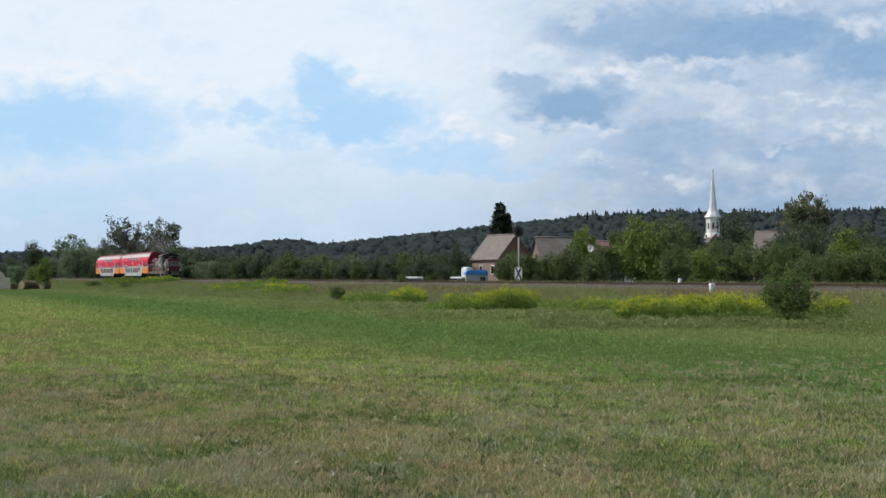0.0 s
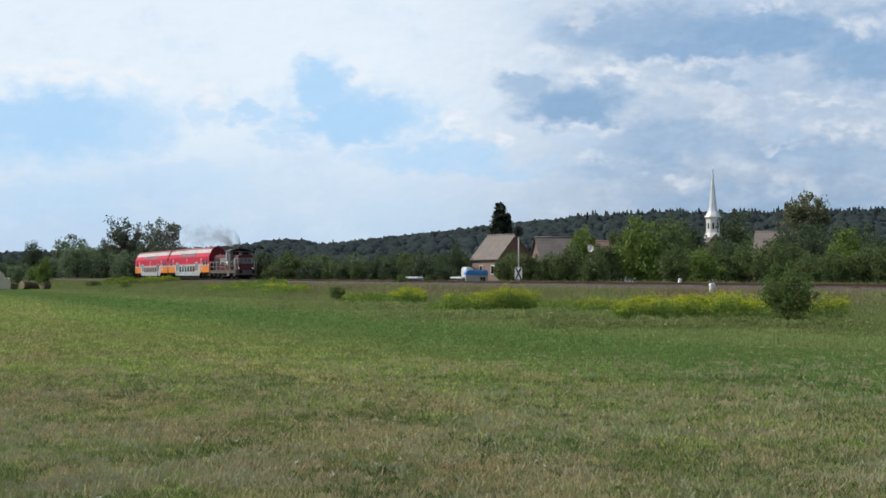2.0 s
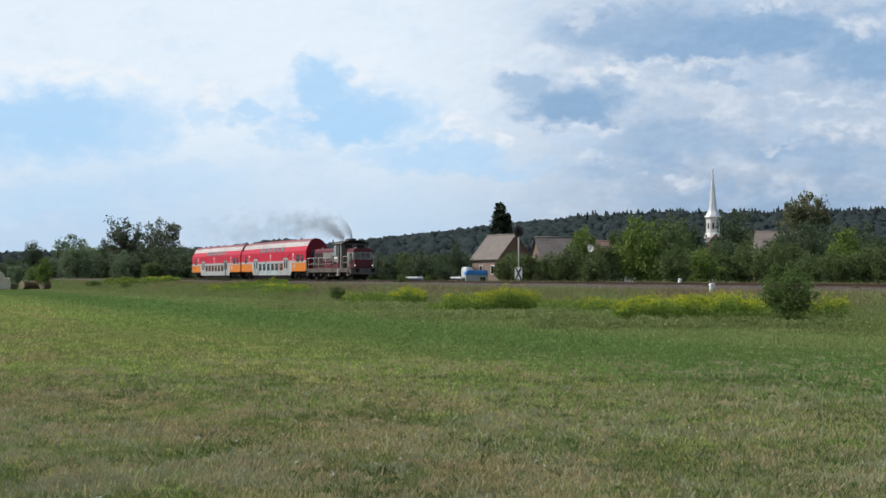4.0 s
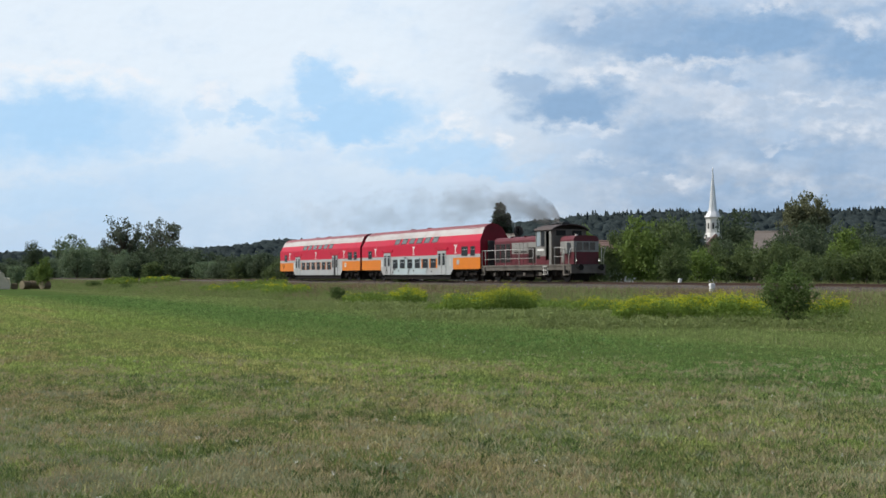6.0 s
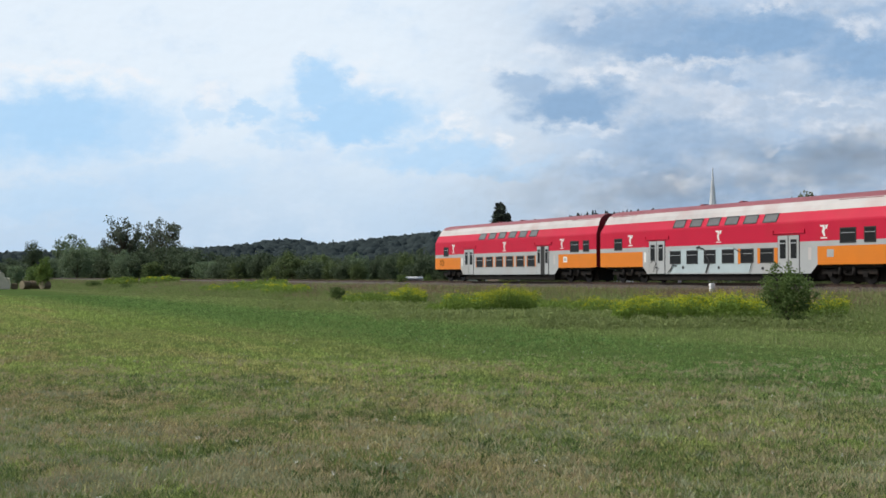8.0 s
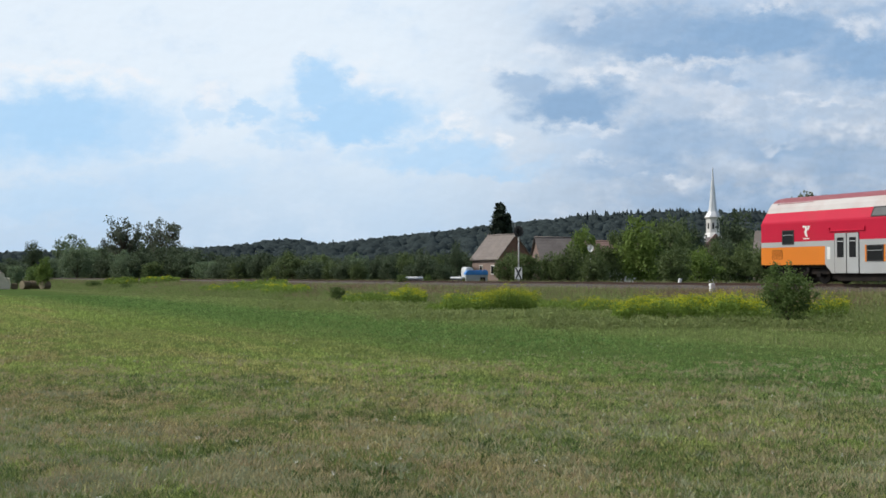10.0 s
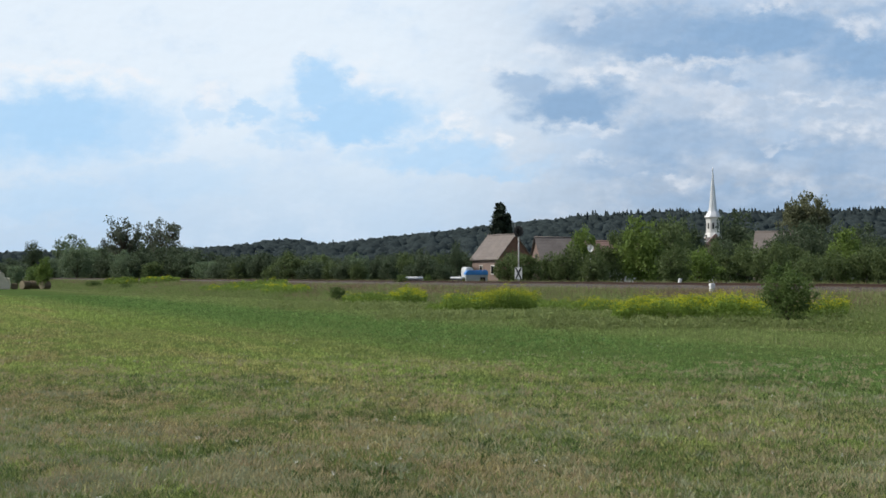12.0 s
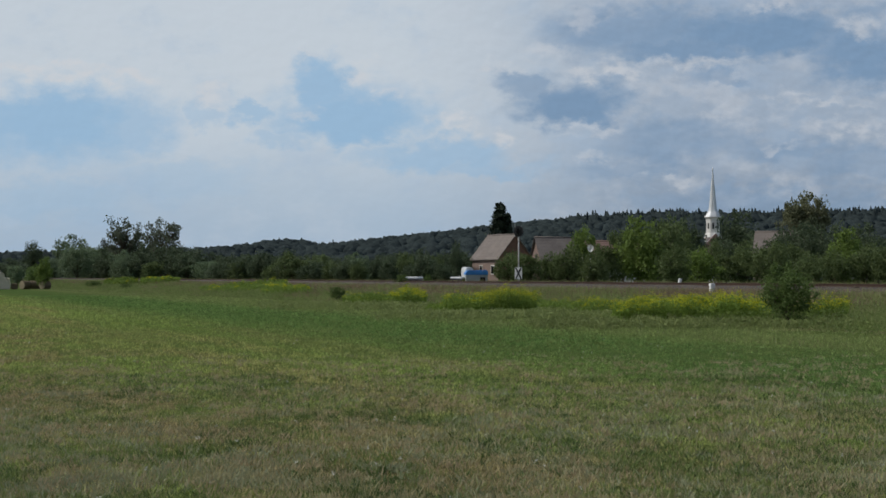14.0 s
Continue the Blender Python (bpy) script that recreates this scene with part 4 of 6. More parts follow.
        for pts, w in (([(7.75, 0.6), (8.15, 0.85), (8.3, 1.1), (8.75, 1.06)], 0.1), ([(11.3, 2.1), (11.55, 1.95), (11.7, 1.6), (11.95, 1.3), (11.75, 0.9), (11.6, 0.6)], 0.11),
                       ([(10.7, 2.12), (11.0, 2.18), (11.25, 2.05)], 0.14), ([(14.2, 2.05), (14.9, 1.75), (15.3, 1.6)], 0.07), ([(15.6, 0.62), (15.75, 1.0), (15.8, 1.15)], 0.06),
                       ([(6.0, 1.25), (6.35, 1.5), (6.6, 1.2), (6.3, 0.95)], 0.09), ([(6.25, 0.7), (6.5, 1.0), (6.85, 0.9), (6.6, 0.65)], 0.07)):
            ribbon("graffiti_stroke", root, pts, w, M["black"], y - 0.048, "black spray-painted stroke")
        for x, z in ((9.35, 0.95), (12.8, 0.92), (16.7, 0.85)):
            side_panel("graffiti_dot", root, [(x + 0.12 * math.cos(t), z + 0.1 * math.sin(t)) for t in [j * math.pi / 5 for j in range(10)]], M["black"], y)
    return root


def engine():
    root = new("diesel_locomotive")
    tagged(root, "worn maroon and grey diesel shunting locomotive with handrails", "locomotive")
    part("frame", boxes((0.35, 13.75, -1.5, 1.5, 1.14, 1.28), (0.5, 13.6, -1.46, -1.30, 0.86, 1.14), (0.5, 13.6, 1.30, 1.46, 0.86, 1.14),
                        (0.35, 0.55, -1.45, 1.45, 0.75, 1.28), (13.55, 13.75, -1.45, 1.45, 0.62, 1.28), bevel=0.02), M["engine_frame"], root, "dusty grey-brown running plate")

    def hood(name, x0, x1, hw, top, sill):
        bm = bmesh.new()
        prof = [(hw, 1.28), (hw, 2.16), (hw, sill), (hw, top - 0.32), (hw - 0.09, top - 0.12), (hw - 0.30, top - 0.03), (0, top)]
        full = [(-a, b) for a, b in prof] + [(a, b) for a, b in prof[-2::-1]]
        rings = [[bm.verts.new((x, a, b)) for a, b in full] for x in (x0, x0 + 0.06, x1 - 0.06, x1)]
        n = len(full)
        for i, (a, b) in enumerate(zip(rings, rings[1:])):
            for j in range(n - 1):
                f = bm.faces.new((a[j], a[j + 1], b[j + 1], b[j]))
                k = min(j, n - 2 - j)
                f.material_index = (0, 1, 2, 2, 2, 2)[k]
        for ring in (rings[0], rings[-1][::-1]):
            bm.faces.new(ring)
        bmesh.ops.recalc_face_normals(bm, faces=bm.faces)
        return part(name, bm, [M["maroon"], M["cream"], M["maroon_top"]], root)

    h1 = hood("rear_hood", 1.75, 9.2, 1.02, 3.52, 3.02)
    part("grille_surround", boxes((1.82, 4.58, -1.028, -1.01, 1.45, 3.02)), M["maroon"], h1)
    for j in range(3):
        x = 2.0 + 0.86 * j
        part("radiator_grille", boxes((x, x + 0.68, -1.035, 1.035, 1.5, 2.98)), M["black"], h1, "dark radiator grille")
        bm = bmesh.new()
        for q in range(11):
            box(bm, x, x + 0.68, -1.05, -1.03, 1.55 + 0.13 * q, 1.60 + 0.13 * q)
        part("grille_slats", bm, M["dark"], h1)
    for x in (4.6, 5.3, 5.9, 6.5, 7.15, 8.6):
        part("panel_seam", boxes((x, x + 0.03, -1.03, -1.01, 1.32, 3.0)), M["dark"], h1)
    for j in range(3):
        part("hood_louvre", boxes((4.75 + 0.6 * j, 5.05 + 0.6 * j, -1.04, -1.01, 2.45, 2.95), bevel=0.008), M["cream"], h1)
    part("lettering_bar", boxes((5.0, 5.9, -1.036, -1.02, 2.24, 2.34), (6.05, 7.0, -1.036, -1.02, 2.24, 2.34)), M["dark"], h1, "dark unreadable lettering")
    part("hood_door", boxes((7.3, 8.35, -1.04, -1.0, 1.45, 2.62), bevel=0.01), M["dark"], h1, "open dark side hatch")
    part("roof_seam", boxes((4.3, 4.36, -0.9, 0.9, 3.44, 3.545), (6.4, 6.46, -0.9, 0.9, 3.44, 3.545)), M["maroon"], h1)
    part("roof_light", boxes((3.9, 4.1, -0.9, -0.75, 3.42, 3.6), bevel=0.03), M["pole"], h1)
    h2 = hood("front_hood", 11.6, 13.45, 1.06, 3.38, 2.95)
    part("side_box", boxes((12.35, 13.0, -1.36, -1.05, 2.05, 2.85), bevel=0.03), M["cream"], h2, "pale equipment box")
    part("side_door", boxes((11.75, 12.2, -1.075, -1.05, 1.4, 2.8)), M["cream"], h2)
    for q in range(3):
        part("nose_grille", boxes((13.44, 13.47, -0.8 + 0.55 * q, -0.35 + 0.55 * q, 2.3, 2.86)), M["engine_frame"], h2)
    part("nose_band", boxes((13.45, 13.462, -1.05, 1.05, 2.18, 2.94)), M["cream"], h2, "grey band on the nose")
    part("nose_lamp", boxes((13.1, 13.3, -0.75, -0.6, 3.3, 3.45), bevel=0.02), M["pole"], h2)
    # cab with an arched roof
    cab = part("cab", boxes((9.2, 9.28, -1.5, 1.5, 1.28, 3.9), (9.28, 10.2, -1.5, -1.42, 1.9, 2.62), (9.28, 10.2, 1.42, 1.5, 1.28, 3.75),
                            (10.2, 11.0, 1.42, 1.5, 1.28, 3.75), (10.72, 11.0, -1.5, -1.42, 1.28, 3.9), bevel=0.01), M["cream"], root)
    # the front takes the dark frame colour, its dirt and its shade in one
    part("front_wall", boxes((11.0, 11.08, -1.49, 1.49, 1.28, 3.9)), M["engine_frame"], cab, "sooty grey cab front, darkened for its shade")
    part("lower_side", boxes((9.26, 10.22, -1.505, -1.41, 1.28, 1.9)), M["maroon"], cab)
    part("cab_plate", boxes((9.4, 10.05, -1.53, -1.5, 2.3, 2.46)), M["sign_white"], cab, "pale plate")
    part("cab_vent", boxes((9.35, 9.7, -1.525, -1.5, 1.72, 1.98)), M["dark"], cab)
    part("door_sill", boxes((10.22, 10.72, -1.49, -1.40, 1.28, 1.62)), M["maroon"], cab)
    part("side_window", boxes((9.32, 9.68, -1.49, -1.45, 2.66, 3.76), bevel=0.01), M["upper"], cab, "pale sliding window")
    part("side_window", boxes((9.74, 10.14, -1.48, -1.46, 2.66, 3.76)), M["glass"], cab)
    part("window_post", boxes((9.68, 9.74, -1.5, -1.44, 2.62, 3.86), (10.14, 10.22, -1.5, -1.44, 1.28, 3.86)), M["cream"], cab)
    # solid black block in place of the unlit room behind door and windows
    part("cab_interior", boxes((9.35, 10.95, -1.2, 1.38, 1.3, 3.6)), M["black"], cab)
    for yq in (-1.1, 0.3):
        part("front_window", boxes((11.07, 11.1, yq, yq + 0.8, 3.42, 3.8), bevel=0.01), M["glass"], cab)
    bm = bmesh.new()
    arch = [(-1.60, 3.84), (-1.48, 3.97), (-1.2, 4.11), (-0.7, 4.24), (0, 4.30), (0.7, 4.24), (1.2, 4.11), (1.48, 3.97), (1.60, 3.84)]
    under = [(a * 0.96, b - 0.07) for a, b in arch]
    o = [[bm.verts.new((x, a, b)) for a, b in arch] for x in (9.08, 11.35)]
    u = [[bm.verts.new((x, a, b)) for a, b in under] for x in (9.08, 11.35)]
    n = len(arch)
    for j in range(n - 1):
        bm.faces.new((o[0][j], o[0][j + 1], o[1][j + 1], o[1][j]))
        bm.faces.new((u[0][j], u[1][j], u[1][j + 1], u[0][j + 1]))
        for e in (0, 1):
            bm.faces.new((o[e][j], u[e][j], u[e][j + 1], o[e][j + 1]))
    for j in (0, n - 1):
        bm.faces.new((o[0][j], o[1][j], u[1][j], u[0][j]))
    bmesh.ops.recalc_face_normals(bm, faces=bm.faces)
    part("cab_roof", bm, M["roof_dusty"], cab, "dusty arched cab roof")
    # gables under the arch, their shadow given as a dark colour
    bm = bmesh.new()
    for x in (9.22, 11.05):
        vs = [bm.verts.new((x, a, b)) for a, b in under] + [bm.verts.new((x, 1.5, 3.55)), bm.verts.new((x, -1.5, 3.55))]
        bm.faces.new(vs)
    part("gable_panel", bm, M["dark"], cab)
    part("roof_box", boxes((9.4, 9.9, -0.3, 0.3, 4.26, 4.42), (10.1, 10.7, -0.3, 0.3, 4.26, 4.46), bevel=0.04), M["black"], cab)
    # handrails, steps, running gear
    def rail_run(pts, r=0.028):
        part("handrail", tube(bmesh.new(), pts, r, 6), M["pole"], root, "pale tubular handrail")
    y = -1.47
    for s in (-1, 1):
        y = 1.47 * s
        rail_run([(0.42, y, 0.6), (0.42, y, 2.38), (0.55, y, 2.48), (8.8, y, 2.48)])
        rail_run([(1.0, y, 1.78), (8.8, y, 1.78)], 0.022)
        for x in (1.0, 2.7, 4.4, 6.6, 8.78):
            rail_run([(x, y, 1.28), (x, y, 2.48)], 0.024)
        rail_run([(11.45, y, 1.28), (11.45, y, 2.42), (11.55, y, 2.50), (12.65, y, 2.50), (12.75, y, 2.42), (12.75, y, 1.28)])
        rail_run([(11.45, y, 1.85), (12.75, y, 1.85)], 0.022)
        rail_run([(13.45, y, 0.6), (13.45, y, 1.9), (13.7, y, 2.45), (13.75, y * 0.75, 2.5), (13.75, y * 0.75, 1.3)])
        rail_run([(10.18, y, 0.6), (10.18, y, 2.3)], 0.022)
        rail_run([(10.74, y, 1.3), (10.74, y, 2.6)], 0.022)
        part("step", boxes((10.0, 10.06, y - 0.03, y + 0.03, 0.5, 1.2), (10.44, 10.5, y - 0.03, y + 0.03, 0.5, 1.2), (10.0, 10.5, y - 0.12, y + 0.03, 0.52, 0.6),
                           (10.0, 10.5, y - 0.1, y + 0.03, 0.82, 0.9), (10.0, 10.5, y - 0.1, y + 0.03, 1.1, 1.18)), M["pole"], root, "pale cab step ladder")
        part("end_step", boxes((0.45, 0.95, y - 0.1, y + 0.1, 0.5, 0.58), (0.85, 1.0, y - 0.08, y + 0.08, 0.5, 1.2)), M["engine_frame"], root)
        part("end_step", boxes((12.95, 13.6, y - 0.1, y + 0.1, 0.5, 0.58), (12.75, 12.95, y - 0.08, y + 0.08, 0.5, 1.2)), M["engine_frame"], root)
    for x in (1.2, 8.6):
        part("brake_gear", boxes((x, x + 4.2, -0.66, 0.66, 0.12, 0.9), bevel=0.03), M["dark"], root)
    part("fuel_tank", boxes((5.6, 8.4, -1.2, 1.2, 0.35, 0.9), (8.7, 9.7, -1.25, -0.8, 0.4, 0.9), bevel=0.05), M["dark"], root)
    bogie(root, 3.2, 1.3, 0.55)
    bogie(root, 11.25, 1.3, 0.55)
    for x in (2.1, 4.3, 6.9, 9.3, 12.4):
        part("axle_box", boxes((x, x + 0.3, -1.3, -1.1, 0.45, 0.72), bevel=0.03), M["engine_frame"], root)
    for x, s in ((0.35, -1), (13.75, 1)):
        for yb in (-0.87, 0.87):
            bm = tube(bmesh.new(), [(x, yb, 1.05), (x + s * 0.36, yb, 1.05)], 0.1, 10)
            tube(bm, [(x + s * 0.36, yb, 1.05), (x + s * 0.40, yb, 1.05)], 0.22, 14)
            part("buffer", bm, M["dark"], root)
    for yb in (-0.98, 0.98):
        bm = tube(bmesh.new(), [(13.45, yb, 1.56), (13.62, yb, 1.56)], [0.10, 0.12], 12)
        lamp = part("headlight", bm, M["dark"], root)
        bm = tube(bmesh.new(), [(13.61, yb, 1.56), (13.63, yb, 1.56)], 0.07, 12)
        part("lens", bm, M["lamp"], lamp, "lit headlight lens")
    # the cab and the front end stand further forward: the cab is 0.45 m longer
    for ob in root.children_recursive:
        if ob.name.split(".")[0] in ("bogie", "wheel", "hub"):
            continue
        for v in ob.data.vertices:
            v.co.x += 0.45 * min(1.0, max(0.0, (v.co.x - 9.3) / 0.9))
    return root


def plume_axis(f):
    """Height of the plume's middle over the stack, and its half height, f metres behind the stack."""
    return 2.1 * (1 - math.exp(-f / 4.0)), 0.42 + 0.44 * math.sqrt(f)


def smoke_material():
    """Diesel smoke: thick at the stack, torn into wisps and thinning behind it and towards its rim."""
    m = bpy.data.materials.new("diesel_smoke")
    m.use_nodes = True
    nd, lk = nodes_of(m.node_tree)
    out = nd.new("ShaderNodeOutputMaterial")
    co = nd.new("ShaderNodeTexCoord")
    sep = nd.new("ShaderNodeSeparateXYZ")
    lk.new(co.outputs["Object"], sep.inputs[0])

    def num(op, a, b=None, c=None):
        n = nd.new("ShaderNodeMath")
        n.operation = op
        for i, v in enumerate((a, b, c)):
            if v is None:
                continue
            if isinstance(v, (int, float)):
                n.inputs[i].default_value = v
            else:
                lk.new(v, n.inputs[i])
        return n.outputs[0]

    def ease(v, lo, hi):
        n = nd.new("ShaderNodeMapRange")
        n.interpolation_type = "SMOOTHSTEP"
        n.inputs["From Min"].default_value, n.inputs["From Max"].default_value = lo, hi
        lk.new(v, n.inputs["Value"])
        return n.outputs["Result"]

    def cloud(scale, detail):
        n = nd.new("ShaderNodeTexNoise")
        n.inputs["Scale"].default_value, n.inputs["Detail"].default_value = scale, detail
        n.inputs["Roughness"].default_value = 0.45
        long = nd.new("ShaderNodeVectorMath")
        long.operation = "MULTIPLY"
        long.inputs[1].default_value = (0.3, 1.0, 1.0)
        lk.new(co.outputs["Object"], long.inputs[0])
        lk.new(long.outputs[0], n.inputs["Vector"])
        return n.outputs["Fac"]

    f = num("MAXIMUM", num("MULTIPLY", sep.outputs["X"], -1.0), 0.0)
    mid = num("MULTIPLY_ADD", num("EXPONENT", num("MULTIPLY", f, -0.25)), -2.1, 2.1)
    half = num("MULTIPLY_ADD", num("SQRT", f), 0.44, 0.42)
    rim = num("DIVIDE", num("ABSOLUTE", num("SUBTRACT", sep.outputs["Z"], mid)), half)
    rim = num("ADD", rim, num("MULTIPLY_ADD", cloud(0.9, 3.0), 1.2, -0.60))
    body = ease(rim, 1.0, 0.15)
    wisps = ease(cloud(0.5, 3.0), 0.30, 0.66)
    wisps = num("MAXIMUM", wisps, ease(f, 9.0, 1.0))
    thin = num("DIVIDE", 0.80, num("MULTIPLY_ADD", num("POWER", f, 0.9), 0.17, 1.0))
    ends = ease(f, 72.0, 34.0)
    dens = num("MULTIPLY", num("MULTIPLY", body, wisps), num("MULTIPLY", thin, ends))
    df = nd.new("ShaderNodeBsdfDiffuse")
    df.inputs["Color"].default_value = (0.125, 0.125, 0.125, 1)
    tp = nd.new("ShaderNodeBsdfTransparent")
    mx = nd.new("ShaderNodeMixShader")
    lk.new(dens, mx.inputs[0])
    lk.new(tp.outputs[0], mx.inputs[1])
    lk.new(df.outputs[0], mx.inputs[2])
    lk.new(mx.outputs[0], out.inputs["Surface"])
    return m


def smoke():
    """The plume that trails behind the engine: a widening, lumpy tube that starts at the stack."""
    bm = bmesh.new()
    rings = []
    for i in range(90):
        f = 74.0 * (i / 89.0) ** 1.5
        mid, half = plume_axis(f)
        ring = []
        for j in range(16):
            t = 2 * math.pi * j / 16
            lump = 1.38 + 0.07 * noise.noise(Vector((f * 0.5, math.cos(t), math.sin(t))))
            ring.append(bm.verts.new((-f, half * 0.7 * lump * math.cos(t), mid + half * lump * math.sin(t))))
        rings.append(ring)
    for a, b in zip(rings, rings[1:]):
        for j in range(16):
            bm.faces.new((a[j], a[(j + 1) % 16], b[(j + 1) % 16], b[j])).smooth = True
    bmesh.ops.recalc_face_normals(bm, faces=bm.faces)
    plume = mesh_object("smoke_plume", bm, smoke_material())
    return tagged(plume, "thinning dark grey plume of diesel exhaust smoke", "smoke", kind="stuff")


# ---- beside the line ----
def signal():
    x, y = spot(134, bed_depth(134, 3.6))
    root = new("railway_signal")
    root.matrix_world = pose(x, y, 0.72, 0, 0, -14)
    tagged(root, "railway light signal with black head and white crossed board", "railway signal")
    part("mast", tube(bmesh.new(), [(0, 0, 0), (0, 0, 4.95)], [0.07, 0.06], 10), M["pole"], root, "white-painted mast")
    part("base", boxes((-0.25, 0.25, -0.25, 0.25, -0.2, 0.12), bevel=0.03), M["sleeper"], root)
    bm = bmesh.new()
    pr = [(0.42 * math.cos(t), 4.72 + 0.48 * math.sin(t)) for t in [math.pi * j / 10 for j in range(20)]]
    prism(bm, pr, -0.13, -0.09)
    box(bm, -0.2, 0.2, -0.09, 0.12, 4.4, 5.05, bevel=0.03)
    bmesh.ops.recalc_face_normals(bm, faces=bm.faces)
    head = part("signal_head", bm, M["black"], root, "round black signal head")
    for z in (4.86, 4.58):
        part("lamp_hood", tube(bmesh.new(), [(0, -0.13, z), (0, -0.38, z)], [0.12, 0.13], 12, cap=False), M["black"], head)
        part("lens", tube(bmesh.new(), [(0, -0.14, z), (0, -0.16, z)], 0.10, 12), M["glass"], head)
    part("bracket", boxes((-0.34, -0.05, 0.06, 0.10, 4.5, 4.56), (-0.36, -0.32, 0.04, 0.12, 4.2, 5.35)), M["pole"], root)
    board = part("crossed_board", boxes((-0.32, 0.32, -0.14, -0.11, 0.62, 1.62), bevel=0.008), M["sign_white"], root, "white board with a black cross")
    for s in (-1, 1):
        bm = bmesh.new()
        v = [(-0.30 * s, 0.64), (-0.16 * s, 0.64), (0.30 * s, 1.60), (0.16 * s, 1.60)]
        prism(bm, v, -0.148 - 0.002 * s, -0.142)
        bmesh.ops.recalc_face_normals(bm, faces=bm.faces)
        part("cross_bar", bm, M["black"], board)


def posts():
    x, y = spot(475, bed_depth(475, -4.6))
    root = new("cable_marker")
    root.matrix_world = pose(x, y, 0.42, 0, 3, 20)
    tagged(root, "white concrete lineside marker post leaning slightly", "marker post")
    part("post", boxes((-0.13, 0.13, -0.10, 0.10, -0.25, 0.62), bevel=0.03), M["sign_white"], root)
    part("cap", boxes((-0.15, 0.15, -0.12, 0.12, 0.60, 0.76), bevel=0.03), M["sign_white"], root)
    part("plate", boxes((0.0, 0.11, -0.115, -0.102, 0.05, 0.5)), M["grey"], root, "grey plate")
    x, y = spot(416, bed_depth(416, 3.2))
    st = new("marker_stone")
    st.matrix_world = pose(x, y, 0.72, 0, 12, 15)
    tagged(st, "small white-painted stone beside the track", "marker stone")
    part("stone", boxes((-0.16, 0.16, -0.12, 0.12, -0.1, 0.42), (-0.1, 0.12, -0.1, 0.1, 0.36, 0.72), bevel=0.05), M["sign_white"], st)
    for k, dep, s in ((262, 57.5, 0.13), (270, 57.2, 0.10)):
        x, y = spot(k, dep)
        bm = boxes((-s, s, -s, s, 0.0, s * 1.1), bevel=0.03)
        for v in bm.verts:
            v.co += Vector((noise.noise(v.co * 9), noise.noise(v.co * 7 + Vector((3, 0, 0))), 0)) * 0.03
        ob = mesh_object("litter_bag", bm, M["sign_white"])
        ob.matrix_world = pose(x, y, 0.12, 8, 5, 30)
        tagged(ob, "crumpled white bag lying in the weeds", "litter")


# ---- village ----
def house(name, label, corner, dep, turn, length, width, eave, ridge, wall, roof, gable=None, over=0.35):
    """A gabled house. Local x runs along the ridge from the near gable, local y across; the near corner stands on the bearing corner."""
    root = new(name)
    x, y = spot(corner, dep)
    root.matrix_world = pose(x, y, 0, 0, 0, turn)
    tagged(root, label, "house")
    t = 0.35
    part("side_wall", boxes((0, length, 0, t, -0.2, eave)), wall, root)
    part("side_wall", boxes((0, length, width - t, width, -0.2, eave)), wall, root)
    for x0, x1 in ((0.0, t), (length - t, length)):
        bm = bmesh.new()
        a = [bm.verts.new((x0, q, z)) for q, z in ((0.002, -0.2), (width - 0.002, -0.2), (width - 0.002, eave), (width / 2, ridge - 0.1), (0.002, eave))]
        b = [bm.verts.new((x1, v.co.y, v.co.z)) for v in a]
        bm.faces.new(a)
        bm.faces.new(b[::-1])
        for j in range(5):
            bm.faces.new((a[j], b[j], b[(j + 1) % 5], a[(j + 1) % 5]))
        bmesh.ops.recalc_face_normals(bm, faces=bm.faces)
        part("gable_wall", bm, gable or wall, root)
    slope = (ridge - eave) / (width / 2)
    for s in (0, 1):
        def fy(q):
            return q if s == 0 else width - q

        def slab(q0, z0, q1, z1, x0, x1, up, down):
            bm = bmesh.new()
            vs = [bm.verts.new((xx, fy(q), z)) for xx in (x0, x1) for q, z in ((q0, z0 + up), (q1, z1 + up), (q1, z1 - down), (q0, z0 - down))]
            for f in ((0, 1, 2, 3), (7, 6, 5, 4), (0, 4, 5, 1), (2, 6, 7, 3), (3, 7, 4, 0), (1, 5, 6, 2)):
                bm.faces.new([vs[i] for i in f])
            bmesh.ops.recalc_face_normals(bm, faces=bm.faces)
            return bm
        lo, hi = -over, width / 2
        deck = part("roof_slope", slab(lo, eave + slope * lo, hi, eave + slope * hi, -over, length + over, 0.0, 0.10), roof, root)
        rows = int((hi - lo) / 0.45)
        for j in range(rows):
            q0, q1 = lo + (hi - lo) * j / rows - 0.02, lo + (hi - lo) * (j + 1) / rows
            part("tile_course", slab(q0, eave + slope * q0 + 0.05, q1, eave + slope * q1 + 0.02, -over - 0.02, length + over + 0.02, 0.0, 0.03), roof, deck)
    part("ridge_cap", tube(bmesh.new(), [(-over, width / 2, ridge + 0.02), (length + over, width / 2, ridge + 0.02)], 0.14, 8), roof, root)
    return root


def wall_window(parent, x0, x1, z0, z1, y, frame_mat="church"):
    w = part("window", boxes((x0 - 0.08, x1 + 0.08, y - 0.06, y + 0.1, z0 - 0.08, z1 + 0.08)), M[frame_mat], parent)
    part("pane", boxes((x0, x1, y - 0.075, y - 0.055, z0, z1)), M["glass"], w)
    part("sill", boxes((x0 - 0.15, x1 + 0.15, y - 0.16, y, z0 - 0.16, z0 - 0.08)), M[frame_mat], w)


